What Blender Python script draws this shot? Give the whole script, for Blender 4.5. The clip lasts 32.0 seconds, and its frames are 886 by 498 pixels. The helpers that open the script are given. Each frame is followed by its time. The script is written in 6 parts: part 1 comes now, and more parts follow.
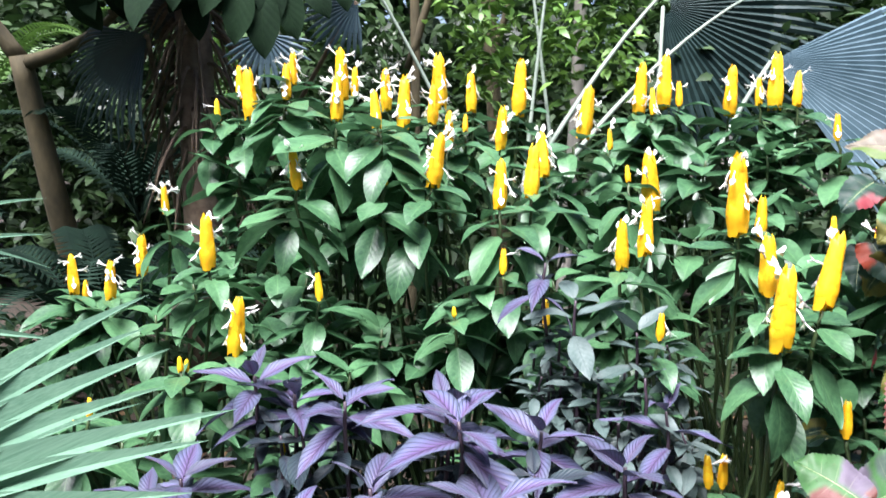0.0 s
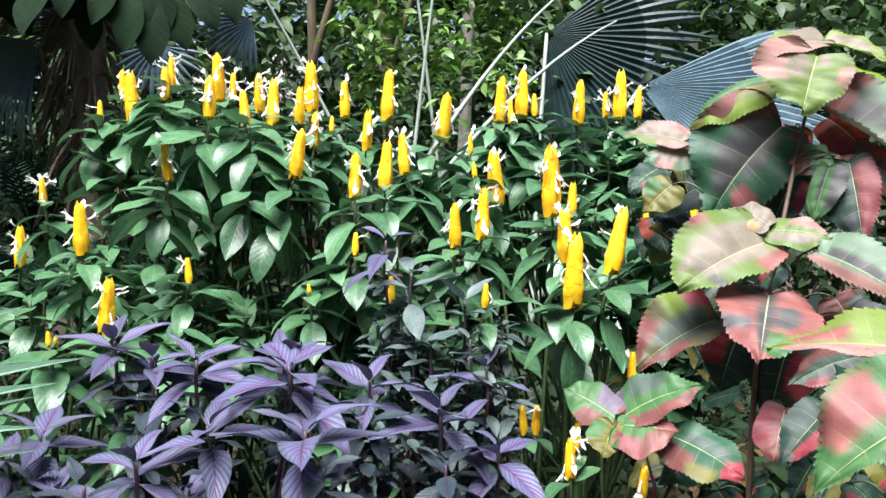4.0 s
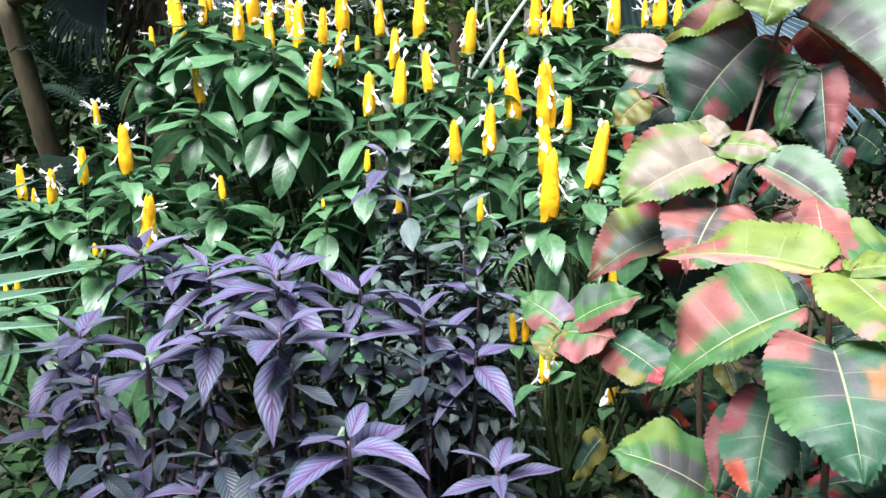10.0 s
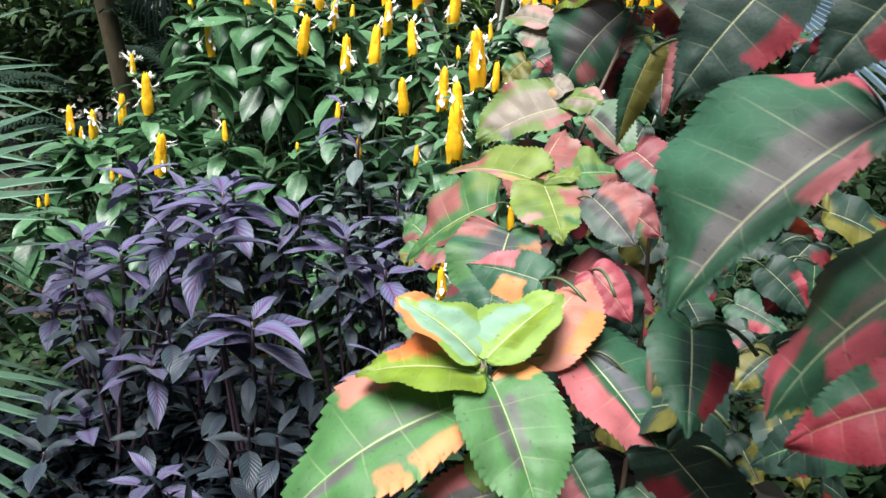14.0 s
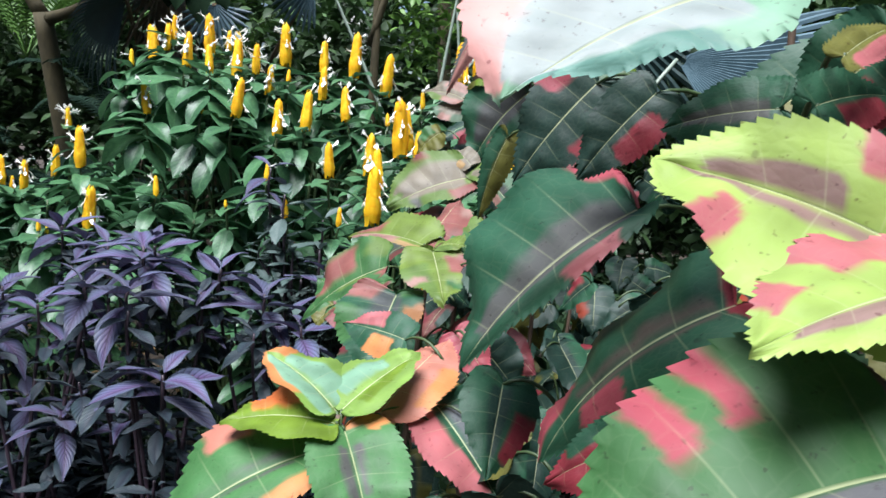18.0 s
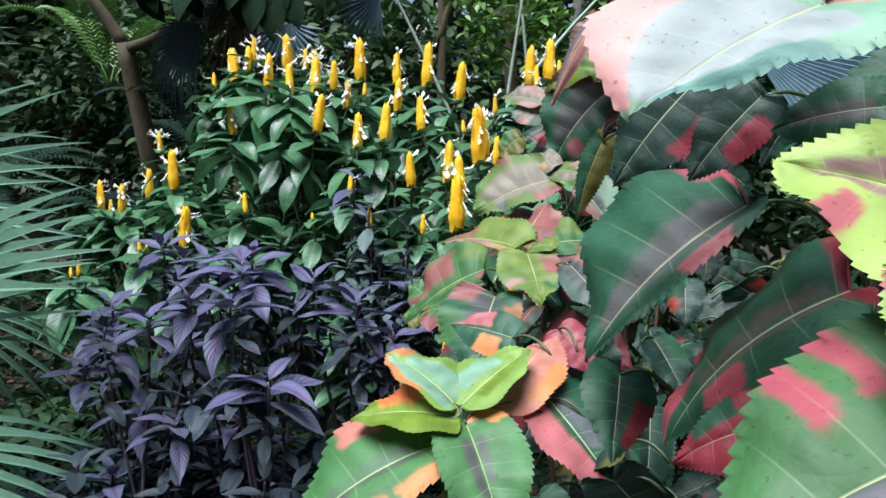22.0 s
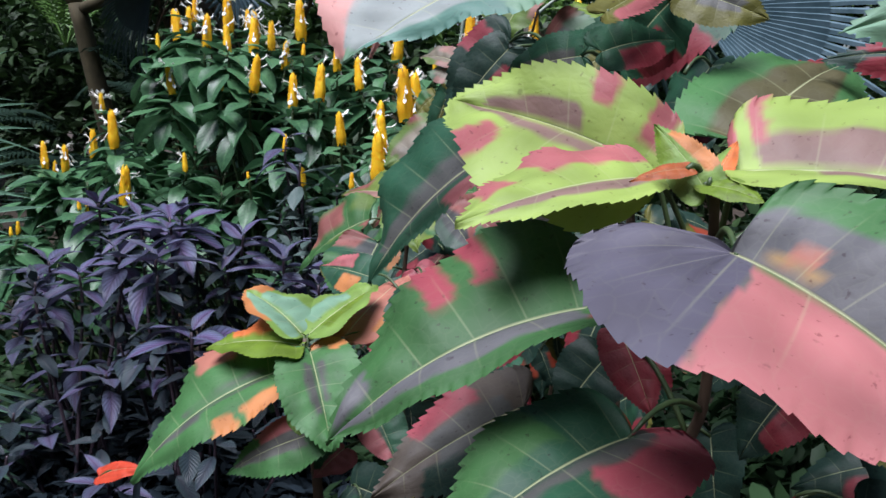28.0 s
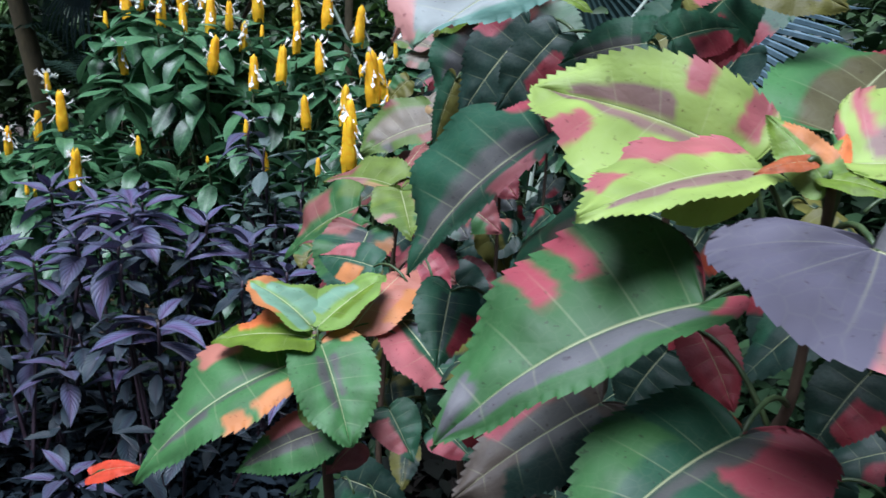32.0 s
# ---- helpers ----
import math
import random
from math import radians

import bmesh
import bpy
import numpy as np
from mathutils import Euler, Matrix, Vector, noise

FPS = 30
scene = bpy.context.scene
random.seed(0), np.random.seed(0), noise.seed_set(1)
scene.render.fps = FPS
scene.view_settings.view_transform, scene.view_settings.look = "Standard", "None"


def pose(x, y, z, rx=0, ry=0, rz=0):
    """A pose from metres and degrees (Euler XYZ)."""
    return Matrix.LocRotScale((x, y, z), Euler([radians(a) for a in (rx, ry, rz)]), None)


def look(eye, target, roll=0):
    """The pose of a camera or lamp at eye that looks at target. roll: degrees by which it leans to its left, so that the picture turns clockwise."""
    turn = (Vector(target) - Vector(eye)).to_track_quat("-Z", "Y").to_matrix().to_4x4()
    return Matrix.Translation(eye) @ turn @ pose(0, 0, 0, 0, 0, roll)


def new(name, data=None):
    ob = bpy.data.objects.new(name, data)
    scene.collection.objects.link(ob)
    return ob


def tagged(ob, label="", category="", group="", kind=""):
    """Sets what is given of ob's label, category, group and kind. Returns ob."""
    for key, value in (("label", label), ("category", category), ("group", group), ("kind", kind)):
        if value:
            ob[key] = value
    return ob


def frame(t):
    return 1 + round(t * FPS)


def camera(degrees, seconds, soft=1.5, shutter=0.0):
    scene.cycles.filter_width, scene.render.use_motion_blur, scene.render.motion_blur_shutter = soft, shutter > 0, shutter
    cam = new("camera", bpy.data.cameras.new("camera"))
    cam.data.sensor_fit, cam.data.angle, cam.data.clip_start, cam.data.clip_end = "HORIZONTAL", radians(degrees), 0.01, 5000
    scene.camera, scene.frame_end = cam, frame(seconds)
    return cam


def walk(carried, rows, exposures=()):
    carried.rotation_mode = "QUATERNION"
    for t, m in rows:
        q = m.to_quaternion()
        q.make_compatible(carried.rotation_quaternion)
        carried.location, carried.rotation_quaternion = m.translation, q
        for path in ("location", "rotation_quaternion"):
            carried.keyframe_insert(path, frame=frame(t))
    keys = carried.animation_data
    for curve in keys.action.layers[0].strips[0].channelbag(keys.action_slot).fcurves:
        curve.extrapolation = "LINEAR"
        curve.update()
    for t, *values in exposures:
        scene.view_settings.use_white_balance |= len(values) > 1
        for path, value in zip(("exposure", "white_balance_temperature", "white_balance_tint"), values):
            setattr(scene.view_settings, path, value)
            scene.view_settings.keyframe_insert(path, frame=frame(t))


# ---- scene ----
cam = camera(57.9, 32.0, soft=1.5, shutter=0.3)
# seconds, eye in metres, turn in degrees
PATH = [
    (0.0, -0.0075, 0.0011, 1.4497, 82.24, 0.48, 1.02),
    (0.5, -0.0259, -0.0097, 1.4373, 80.00, 1.29, -0.67),
    (1.0, 0.0049, -0.0901, 1.4344, 80.44, 0.37, -1.09),
    (1.5, 0.0687, -0.1712, 1.4155, 79.67, -0.37, -2.07),
    (2.0, 0.1101, -0.2210, 1.3861, 77.95, -0.08, -2.08),
    (2.5, 0.1268, -0.2435, 1.3773, 80.56, -0.29, -3.80),
    (3.0, 0.1312, -0.2462, 1.3707, 82.98, -0.45, -4.62),
    (3.5, 0.1444, -0.2384, 1.3584, 83.92, -0.33, -4.31),
    (5.5, 0.1665, -0.1294, 1.3778, 84.53, -0.13, -8.06),
    (6.0, 0.1637, -0.1032, 1.3658, 83.37, -0.25, -8.98),
    (6.5, 0.1578, -0.0827, 1.4051, 82.90, -0.38, -8.04),
    (7.0, 0.1494, -0.1150, 1.4271, 83.10, -0.65, -5.67),
    (7.5, 0.1560, -0.1600, 1.4230, 83.50, 0.00, -3.28),
    (8.0, 0.1882, -0.1940, 1.4143, 81.99, 0.13, -3.43),
    (8.5, 0.2046, -0.1879, 1.3941, 80.10, 1.44, -3.92),
    (9.0, 0.2090, -0.2085, 1.3933, 79.80, 1.80, -5.79),
    (9.5, 0.3176, -0.2970, 1.3771, 78.49, -0.13, -0.52),
    (10.0, 0.4080, -0.3080, 1.3706, 78.25, 1.03, 2.68),
    (10.5, 0.4574, -0.2651, 1.3625, 78.55, 0.44, 3.10),
    (11.0, 0.5639, -0.3157, 1.3611, 78.23, -0.48, 6.67),
    (11.5, 0.6458, -0.3781, 1.3603, 79.17, -0.30, 8.55),
    (12.0, 0.6801, -0.4235, 1.3596, 79.88, 0.05, 6.03),
    (12.5, 0.7709, -0.4970, 1.3500, 79.02, -1.79, 9.56),
    (13.0, 0.8132, -0.5441, 1.3424, 78.25, -1.60, 12.34),
    (13.5, 0.8091, -0.5385, 1.3230, 78.14, -0.69, 8.18),
    (14.0, 0.8562, -0.5906, 1.3200, 76.99, -1.38, 9.94),
    (14.5, 0.8977, -0.6130, 1.3087, 76.61, -0.74, 10.33),
    (16.5, 0.9287, -0.6561, 1.3026, 79.42, -2.26, 10.46),
    (17.0, 0.9295, -0.6493, 1.3184, 81.55, -3.03, 8.97),
    (17.5, 0.9374, -0.6529, 1.3265, 81.90, -3.24, 8.16),
    (18.0, 0.9511, -0.6538, 1.3423, 81.44, -3.79, 6.67),
    (18.5, 0.9617, -0.6599, 1.3587, 82.11, -4.00, 4.66),
    (19.0, 0.9641, -0.6652, 1.3619, 82.64, -3.57, 4.95),
    (19.5, 0.9659, -0.6694, 1.3650, 83.17, -3.12, 6.35),
    (20.0, 0.9642, -0.6765, 1.3660, 83.52, -2.87, 8.03),
    (20.5, 0.9673, -0.6806, 1.3658, 83.21, -2.00, 9.74),
    (21.0, 0.9632, -0.6907, 1.3589, 82.47, -0.76, 12.91),
    (21.5, 0.9224, -0.6856, 1.3560, 82.08, -0.14, 10.45),
    (22.0, 0.9185, -0.7108, 1.3502, 81.45, -0.41, 11.19),
    (22.5, 0.9623, -0.7418, 1.3511, 81.42, -1.37, 14.62),
    (23.0, 0.9820, -0.7617, 1.3537, 81.54, -1.02, 15.92),
    (23.5, 0.9853, -0.7760, 1.3477, 80.73, -1.08, 16.01),
    (24.0, 0.9962, -0.7704, 1.3448, 80.51, -0.92, 15.60),
    (24.5, 1.0197, -0.7798, 1.3457, 80.51, -0.63, 15.38),
    (25.0, 1.0384, -0.7793, 1.3440, 80.25, -0.47, 15.37),
    (25.5, 1.0565, -0.7775, 1.3435, 80.16, 0.04, 14.99),
    (27.5, 1.0885, -0.7748, 1.3379, 79.19, 0.10, 12.19),
    (28.0, 1.0819, -0.7674, 1.3394, 78.95, -0.45, 9.53),
    (28.5, 1.0708, -0.7651, 1.3402, 78.96, -0.92, 5.29),
    (29.0, 1.0527, -0.7577, 1.3407, 78.60, -0.65, -0.42),
    (29.5, 1.0403, -0.7582, 1.3404, 78.41, -1.38, -3.99),
    (30.0, 1.0320, -0.7589, 1.3388, 77.95, -1.46, -4.14),
    (30.5, 1.0219, -0.7604, 1.3361, 77.41, -1.38, -1.14),
    (31.0, 1.0179, -0.7584, 1.3324, 76.91, -1.55, 1.09),
    (31.5, 1.0167, -0.7630, 1.3361, 77.32, -1.61, 2.77),
    (32.0, 0.9973, -0.7576, 1.3386, 77.97, -1.30, 5.41),
]
EXPOSURES = [(0, 1.99, 6190, 20), (2, 2.05, 6290, 18), (3, 1.97, 6340, 18), (6, 1.55, 6190, 18), (8, 1.62, 6240, 18), (9, 1.79, 6240, 18), (10, 1.91, 6240, 18), (12, 1.77, 6340, 16), (14, 1.47, 6440, 17), (17, 1.29, 6090, 14), (18, 1.2, 5990, 13), (20, 1.0, 5890, 13), (21, 0.95, 5840, 12), (22, 1.12, 5840, 12), (24, 1.35, 5890, 12), (25, 1.33, 5790, 13), (28, 0.62, 5890, 19), (29, 0.37, 5840, 19), (30, 0.39, 5690, 18), (31, 0.5, 5440, 17), (32, 0.7, 5490, 16)]
walk(cam, [(t, pose(x, y, z, rx, ry, rz)) for t, x, y, z, rx, ry, rz in PATH], EXPOSURES)
# ---- end of walk ----
# ---- world, sun, exposure ----
SUN_UP, SUN_TURN = 68.0, 203.0
world = bpy.data.worlds.new("sky")
scene.world = world
world.use_nodes = True
wn = world.node_tree
sky = wn.nodes.new("ShaderNodeTexSky")
sky.sky_type, sky.sun_disc = "NISHITA", False
sky.sun_elevation, sky.sun_rotation = radians(SUN_UP), radians(SUN_TURN)
sky.altitude, sky.air_density, sky.dust_density = 50, 1.0, 2.0
wn.nodes["Background"].inputs["Strength"].default_value = 0.055
wn.links.new(sky.outputs["Color"], wn.nodes["Background"].inputs["Color"])
sun = new("sun", bpy.data.lights.new("sun", "SUN"))
sun.data.energy, sun.data.angle, sun.data.color = 5.0, radians(40), (1.0, 0.985, 0.96)
sun.matrix_basis = look((0, 0, 0), (-math.sin(radians(SUN_TURN)) * math.cos(radians(SUN_UP)), -math.cos(radians(SUN_TURN)) * math.cos(radians(SUN_UP)), -math.sin(radians(SUN_UP))))


# ---- materials ----
class Nodes:
    """Short hand for building one node material."""

    def __init__(self, name):
        self.mat = bpy.data.materials.new(name)
        self.mat.use_nodes = True
        self.nt = self.mat.node_tree
        self.bsdf = self.nt.nodes["Principled BSDF"]
        self.out = self.nt.nodes["Material Output"]

    def add(self, kind):
        return self.nt.nodes.new("ShaderNode" + kind)

    def put(self, socket, value):
        if isinstance(value, bpy.types.NodeSocket):
            self.nt.links.new(value, socket)
        else:
            socket.default_value = value

    def math(self, op, a, b=0.0, c=0.0):
        n = self.add("Math")
        n.operation = op
        for i, v in enumerate((a, b, c)):
            self.put(n.inputs[i], v)
        return n.outputs[0]

    def mix(self, fac, a, b, blend="MIX"):
        n = self.add("Mix")
        n.data_type, n.blend_type = "RGBA", blend
        self.put(n.inputs[0], fac)
        self.put(n.inputs[6], (*a, 1) if isinstance(a, tuple) and len(a) == 3 else a)
        self.put(n.inputs[7], (*b, 1) if isinstance(b, tuple) and len(b) == 3 else b)
        return n.outputs[2]

    def noise(self, scale, detail=3.0, rough=0.55, coords=None, stretch=None):
        n = self.add("TexNoise")
        n.inputs["Scale"].default_value, n.inputs["Detail"].default_value, n.inputs["Roughness"].default_value = scale, detail, rough
        src = coords or self.add("TexCoord").outputs["Object"]
        if stretch:
            m = self.add("Mapping")
            m.inputs["Scale"].default_value = stretch
            self.put(m.inputs["Vector"], src)
            src = m.outputs[0]
        self.put(n.inputs["Vector"], src)
        return n.outputs["Fac"]

    def ramp(self, value, lo, hi):
        n = self.add("MapRange")
        n.clamp = True
        self.put(n.inputs[0], value)
        n.inputs[1].default_value, n.inputs[2].default_value = lo, hi
        return n.outputs[0]

    def bump(self, height, strength, distance=0.002):
        n = self.add("Bump")
        n.inputs["Strength"].default_value, n.inputs["Distance"].default_value = strength, distance
        self.put(n.inputs["Height"], height)
        self.put(self.bsdf.inputs["Normal"], n.outputs[0])
        return n.outputs[0]

    def veins(self, count, slope, width=0.08):
        """Masks of the midrib and of the side veins, from the leaf's own coordinates."""
        sep = self.add("SeparateXYZ")
        self.put(sep.inputs[0], self.add("UVMap").outputs[0])
        across = self.math("ABSOLUTE", self.math("MULTIPLY_ADD", sep.outputs[0], 2.0, -1.0))
        rib = self.ramp(across, 0.07, 0.02)
        run = self.math("SUBTRACT", sep.outputs[1], self.math("MULTIPLY", self.math("POWER", across, 0.8), slope))
        saw = self.math("FRACT", self.math("MULTIPLY", run, count))
        dist = self.math("MINIMUM", saw, self.math("SUBTRACT", 1.0, saw))
        side = self.ramp(dist, width, width * 0.25)
        return rib, side, dist, across

    def translucent(self, colour, share):
        tr = self.add("BsdfTranslucent")
        self.put(tr.inputs[0], colour)
        mx = self.add("MixShader")
        mx.inputs[0].default_value = share
        self.put(mx.inputs[1], self.bsdf.outputs[0])
        self.put(mx.inputs[2], tr.outputs[0])
        self.put(self.out.inputs[0], mx.outputs[0])


def leaf_material(name, dark, light, vein, count, slope, rough, share=0.18, quilt=0.34, vein_mix=0.32, spread=0.5):
    k = Nodes(name)
    rib, side, dist, across = k.veins(count, slope)
    r = k.add("ObjectInfo").outputs["Random"]
    patch = k.noise(14.0, 3.0)
    tone = k.math("ADD", k.math("MULTIPLY", r, spread), k.math("MULTIPLY", k.ramp(patch, 0.3, 0.7), 1.0 - spread))
    col = k.mix(tone, dark, light)
    col = k.mix(k.math("MULTIPLY", k.ramp(k.noise(90.0, 4.0), 0.35, 0.75), 0.25), col, light)
    both = k.math("MAXIMUM", rib, k.math("MULTIPLY", side, 0.6))
    col = k.mix(k.math("MULTIPLY", both, vein_mix), col, vein)
    k.put(k.bsdf.inputs["Base Color"], col)
    k.put(k.bsdf.inputs["Roughness"], k.math("MULTIPLY_ADD", k.noise(40.0), 0.22, rough - 0.11))
    k.bsdf.inputs["Specular IOR Level"].default_value = 0.45
    k.bump(k.math("SUBTRACT", k.math("POWER", k.math("MULTIPLY", dist, 2.0), 0.6), k.math("MULTIPLY", rib, 0.6)), quilt, 0.0014)
    k.translucent(col, share)
    return k.mat


shrimp_leaf = leaf_material("shrimp_leaf", (0.01, 0.045, 0.022), (0.083, 0.2, 0.086), (0.16, 0.32, 0.13), 9.0, 0.28, 0.38, 0.18, 0.2, 0.26)
grey_leaf = leaf_material("grey_leaf", (0.035, 0.07, 0.06), (0.11, 0.15, 0.14), (0.03, 0.05, 0.05), 9.0, 0.3, 0.5)


def shield_material(name, core, sheen, vein):
    k = Nodes(name)
    rib, side, dist, across = k.veins(9.0, 0.34, 0.16)
    r = k.add("ObjectInfo").outputs["Random"]
    body = k.mix(k.ramp(across, 0.05, 0.6), core, sheen)
    body = k.mix(k.math("MULTIPLY", k.ramp(across, 0.6, 1.0), 0.8), body, (0.02, 0.04, 0.04))
    body = k.mix(k.math("MULTIPLY", k.math("POWER", r, 1.6), 0.75), body, (core[0] * 0.35, core[1] * 0.8, core[2] * 0.45))
    body = k.mix(k.math("MULTIPLY", k.ramp(k.noise(60.0, 4.0), 0.4, 0.7), 0.3), body, sheen)
    col = k.mix(k.math("MULTIPLY", k.math("MAXIMUM", rib, k.math("MULTIPLY", side, 0.9)), 0.85), body, vein)
    k.put(k.bsdf.inputs["Base Color"], col)
    k.put(k.bsdf.inputs["Roughness"], k.math("MULTIPLY_ADD", k.noise(50.0), 0.2, 0.4))
    k.bsdf.inputs["Sheen Weight"].default_value = 0.1
    k.bsdf.inputs["Specular IOR Level"].default_value = 0.32
    k.bump(k.math("POWER", k.math("MULTIPLY", dist, 2.0), 0.6), 0.5, 0.002)
    k.translucent(col, 0.1)
    return k.mat


shield_leaf = shield_material("shield_leaf", (0.088, 0.047, 0.13), (0.092, 0.1, 0.186), (0.008, 0.008, 0.02))
# older lower leaves; the shade on them is put into this darker colour
shield_old_shade_leaf = shield_material("shield_old_shade_leaf", (0.014, 0.019, 0.034), (0.02, 0.036, 0.048), (0.006, 0.012, 0.016))


def copper_material():
    k = Nodes("copper_leaf")
    rib, side, dist, across = k.veins(7.0, 0.0, 0.03)
    a = k.add("Attribute")
    a.attribute_name = "pigment"
    uv = k.add("Mapping")
    uv.inputs["Scale"].default_value = (9.0, 17.0, 1.0)
    k.put(uv.inputs["Vector"], k.add("UVMap").outputs[0])
    warp = k.add("MixRGB")
    warp.inputs[0].default_value = 0.12
    k.put(warp.inputs[1], uv.outputs[0])
    wn2 = k.add("TexNoise")
    wn2.inputs["Scale"].default_value = 2.5
    k.put(wn2.inputs["Vector"], uv.outputs[0])
    k.put(warp.inputs[2], wn2.outputs["Color"])
    net = k.add("TexVoronoi")
    net.feature = "DISTANCE_TO_EDGE"
    net.inputs["Scale"].default_value = 1.6
    k.put(net.inputs["Vector"], warp.outputs[0])
    mesh = k.ramp(net.outputs["Distance"], 0.07, 0.0)
    col = k.mix(k.math("MULTIPLY", k.ramp(k.noise(30.0, 4.0), 0.3, 0.75), 0.3), a.outputs["Color"], (0.85, 0.8, 0.75), "MULTIPLY")
    col = k.mix(k.math("MULTIPLY", k.ramp(k.noise(230.0, 2.0), 0.67, 0.73), 0.6), col, (0.4, 0.25, 0.3), "MULTIPLY")
    col = k.mix(k.math("MULTIPLY", k.ramp(k.noise(95.0, 3.0, 0.6), 0.66, 0.74), 0.5), col, (0.35, 0.28, 0.33), "MULTIPLY")
    thin = k.ramp(across, 0.024, 0.006)
    line = k.math("MULTIPLY", side, k.ramp(across, 0.95, 0.25))
    col = k.mix(k.math("MULTIPLY", mesh, 0.035), col, (0.3, 0.34, 0.2))
    both = k.math("MAXIMUM", k.math("MULTIPLY", thin, 0.75), k.math("MULTIPLY", line, 0.18))
    col = k.mix(both, col, (0.4, 0.43, 0.24))
    k.put(k.bsdf.inputs["Base Color"], col)
    k.put(k.bsdf.inputs["Roughness"], k.math("MULTIPLY_ADD", k.noise(45.0), 0.24, 0.42))
    k.bsdf.inputs["Specular IOR Level"].default_value = 0.3
    relief = k.math("ADD", k.math("MULTIPLY", k.math("POWER", k.math("MULTIPLY", dist, 2.0), 0.5), 0.3), k.math("MULTIPLY", k.noise(110.0, 4.0), 0.7))
    relief = k.math("ADD", relief, k.math("MULTIPLY", k.ramp(net.outputs["Distance"], 0.0, 0.35), 0.16))
    k.bump(k.math("SUBTRACT", relief, k.math("MULTIPLY", thin, 0.7)), 0.3, 0.0016)
    k.translucent(col, 0.2)
    return k.mat


copper_leaf = copper_material()


def plain_material(name, a, b, scale, rough, bump=0.3, distance=0.002, detail=5.0, stretch=None, share=0.0):
    k = Nodes(name)
    n1 = k.noise(scale, detail, 0.6, None, stretch)
    n2 = k.noise(scale * 0.17, 3.0)
    col = k.mix(k.math("ADD", k.math("MULTIPLY", k.ramp(n1, 0.3, 0.7), 0.6), k.math("MULTIPLY", k.ramp(n2, 0.3, 0.7), 0.4)), a, b)
    k.put(k.bsdf.inputs["Base Color"], col)
    k.put(k.bsdf.inputs["Roughness"], k.math("MULTIPLY_ADD", n1, 0.2, rough - 0.1))
    k.bump(n1, bump, distance)
    if share:
        k.translucent(col, share)
    return k.mat


def island_material(name, dark, light, rough, share=0.2):
    """For masses of small leaves that are joined in one mesh."""
    k = Nodes(name)
    r = k.add("NewGeometry").outputs["Random Per Island"]
    col = k.mix(k.math("ADD", k.math("MULTIPLY", r, 0.7), k.math("MULTIPLY", k.ramp(k.noise(1.3, 3.0), 0.35, 0.65), 0.3)), dark, light)
    k.put(k.bsdf.inputs["Base Color"], col)
    k.put(k.bsdf.inputs["Roughness"], k.math("MULTIPLY_ADD", r, 0.2, rough))
    k.bsdf.inputs["Specular IOR Level"].default_value = 0.5 if rough < 0.6 else 0.2
    k.bump(k.noise(60.0, 2.0), 0.3)
    k.translucent(col, share)
    return k.mat


def bract_material():
    k = Nodes("golden_bract")
    rib, side, dist, across = k.veins(7.0, 0.5, 0.12)
    sep = k.add("SeparateXYZ")
    k.put(sep.inputs[0], k.add("UVMap").outputs[0])
    col = k.mix(k.ramp(sep.outputs[1], 0.0, 0.9), (0.97, 0.55, 0.004), (1.0, 0.77, 0.03))
    col = k.mix(k.math("MULTIPLY", k.add("ObjectInfo").outputs["Random"], 0.45), col, (0.94, 0.47, 0.004))
    col = k.mix(k.math("MULTIPLY", k.ramp(k.noise(120.0, 3.0), 0.45, 0.75), 0.18), col, (0.85, 0.42, 0.01))
    k.put(k.bsdf.inputs["Base Color"], col)
    k.bsdf.inputs["Roughness"].default_value = 0.48
    k.bump(k.math("ADD", dist, rib), 0.3, 0.001)
    k.translucent(col, 0.3)
    return k.mat


golden_bract = bract_material()
white_petal = plain_material("white_petal", (0.84, 0.84, 0.8), (0.9, 0.9, 0.87), 80, 0.5, 0.15, 0.0006, share=0.25)
green_stem = plain_material("green_stem", (0.02, 0.045, 0.014), (0.055, 0.085, 0.028), 60, 0.5)
brown_stem = plain_material("brown_stem", (0.05, 0.03, 0.02), (0.12, 0.08, 0.05), 50, 0.7, 0.5)
purple_stem = plain_material("purple_stem", (0.02, 0.013, 0.02), (0.05, 0.032, 0.045), 60, 0.5)
pale_petiole = plain_material("pale_petiole", (0.12, 0.17, 0.13), (0.26, 0.31, 0.25), 30, 0.5)
palm_blade = plain_material("palm_blade", (0.055, 0.135, 0.085), (0.17, 0.29, 0.2), 9, 0.36, 0.3, 0.001, 4.0, (40, 1.5, 40), share=0.2)
blue_blade = plain_material("blue_blade", (0.05, 0.095, 0.115), (0.15, 0.225, 0.26), 7, 0.42, 0.3, 0.002, 4.0, (1, 1, 1), share=0.12)
fern_blade = plain_material("fern_blade", (0.03, 0.09, 0.015), (0.11, 0.22, 0.04), 12, 0.5, share=0.2)
# darker fern copy: shade on the cycad fronds put into colour
shaded_frond = plain_material("shaded_frond", (0.004, 0.012, 0.008), (0.014, 0.036, 0.022), 12, 0.9, share=0.1)
shaded_frond.node_tree.nodes["Principled BSDF"].inputs["Specular IOR Level"].default_value = 0.15
# teal fan blades, darkened so that the colour holds their shade
teal_shade_frond = plain_material("teal_shade_frond", (0.006, 0.018, 0.017), (0.022, 0.05, 0.046), 12, 0.5, share=0.1)
bark = plain_material("bark", (0.035, 0.03, 0.014), (0.12, 0.1, 0.05), 22, 0.85, 0.8, 0.006, 6.0, (1, 1, 0.35))
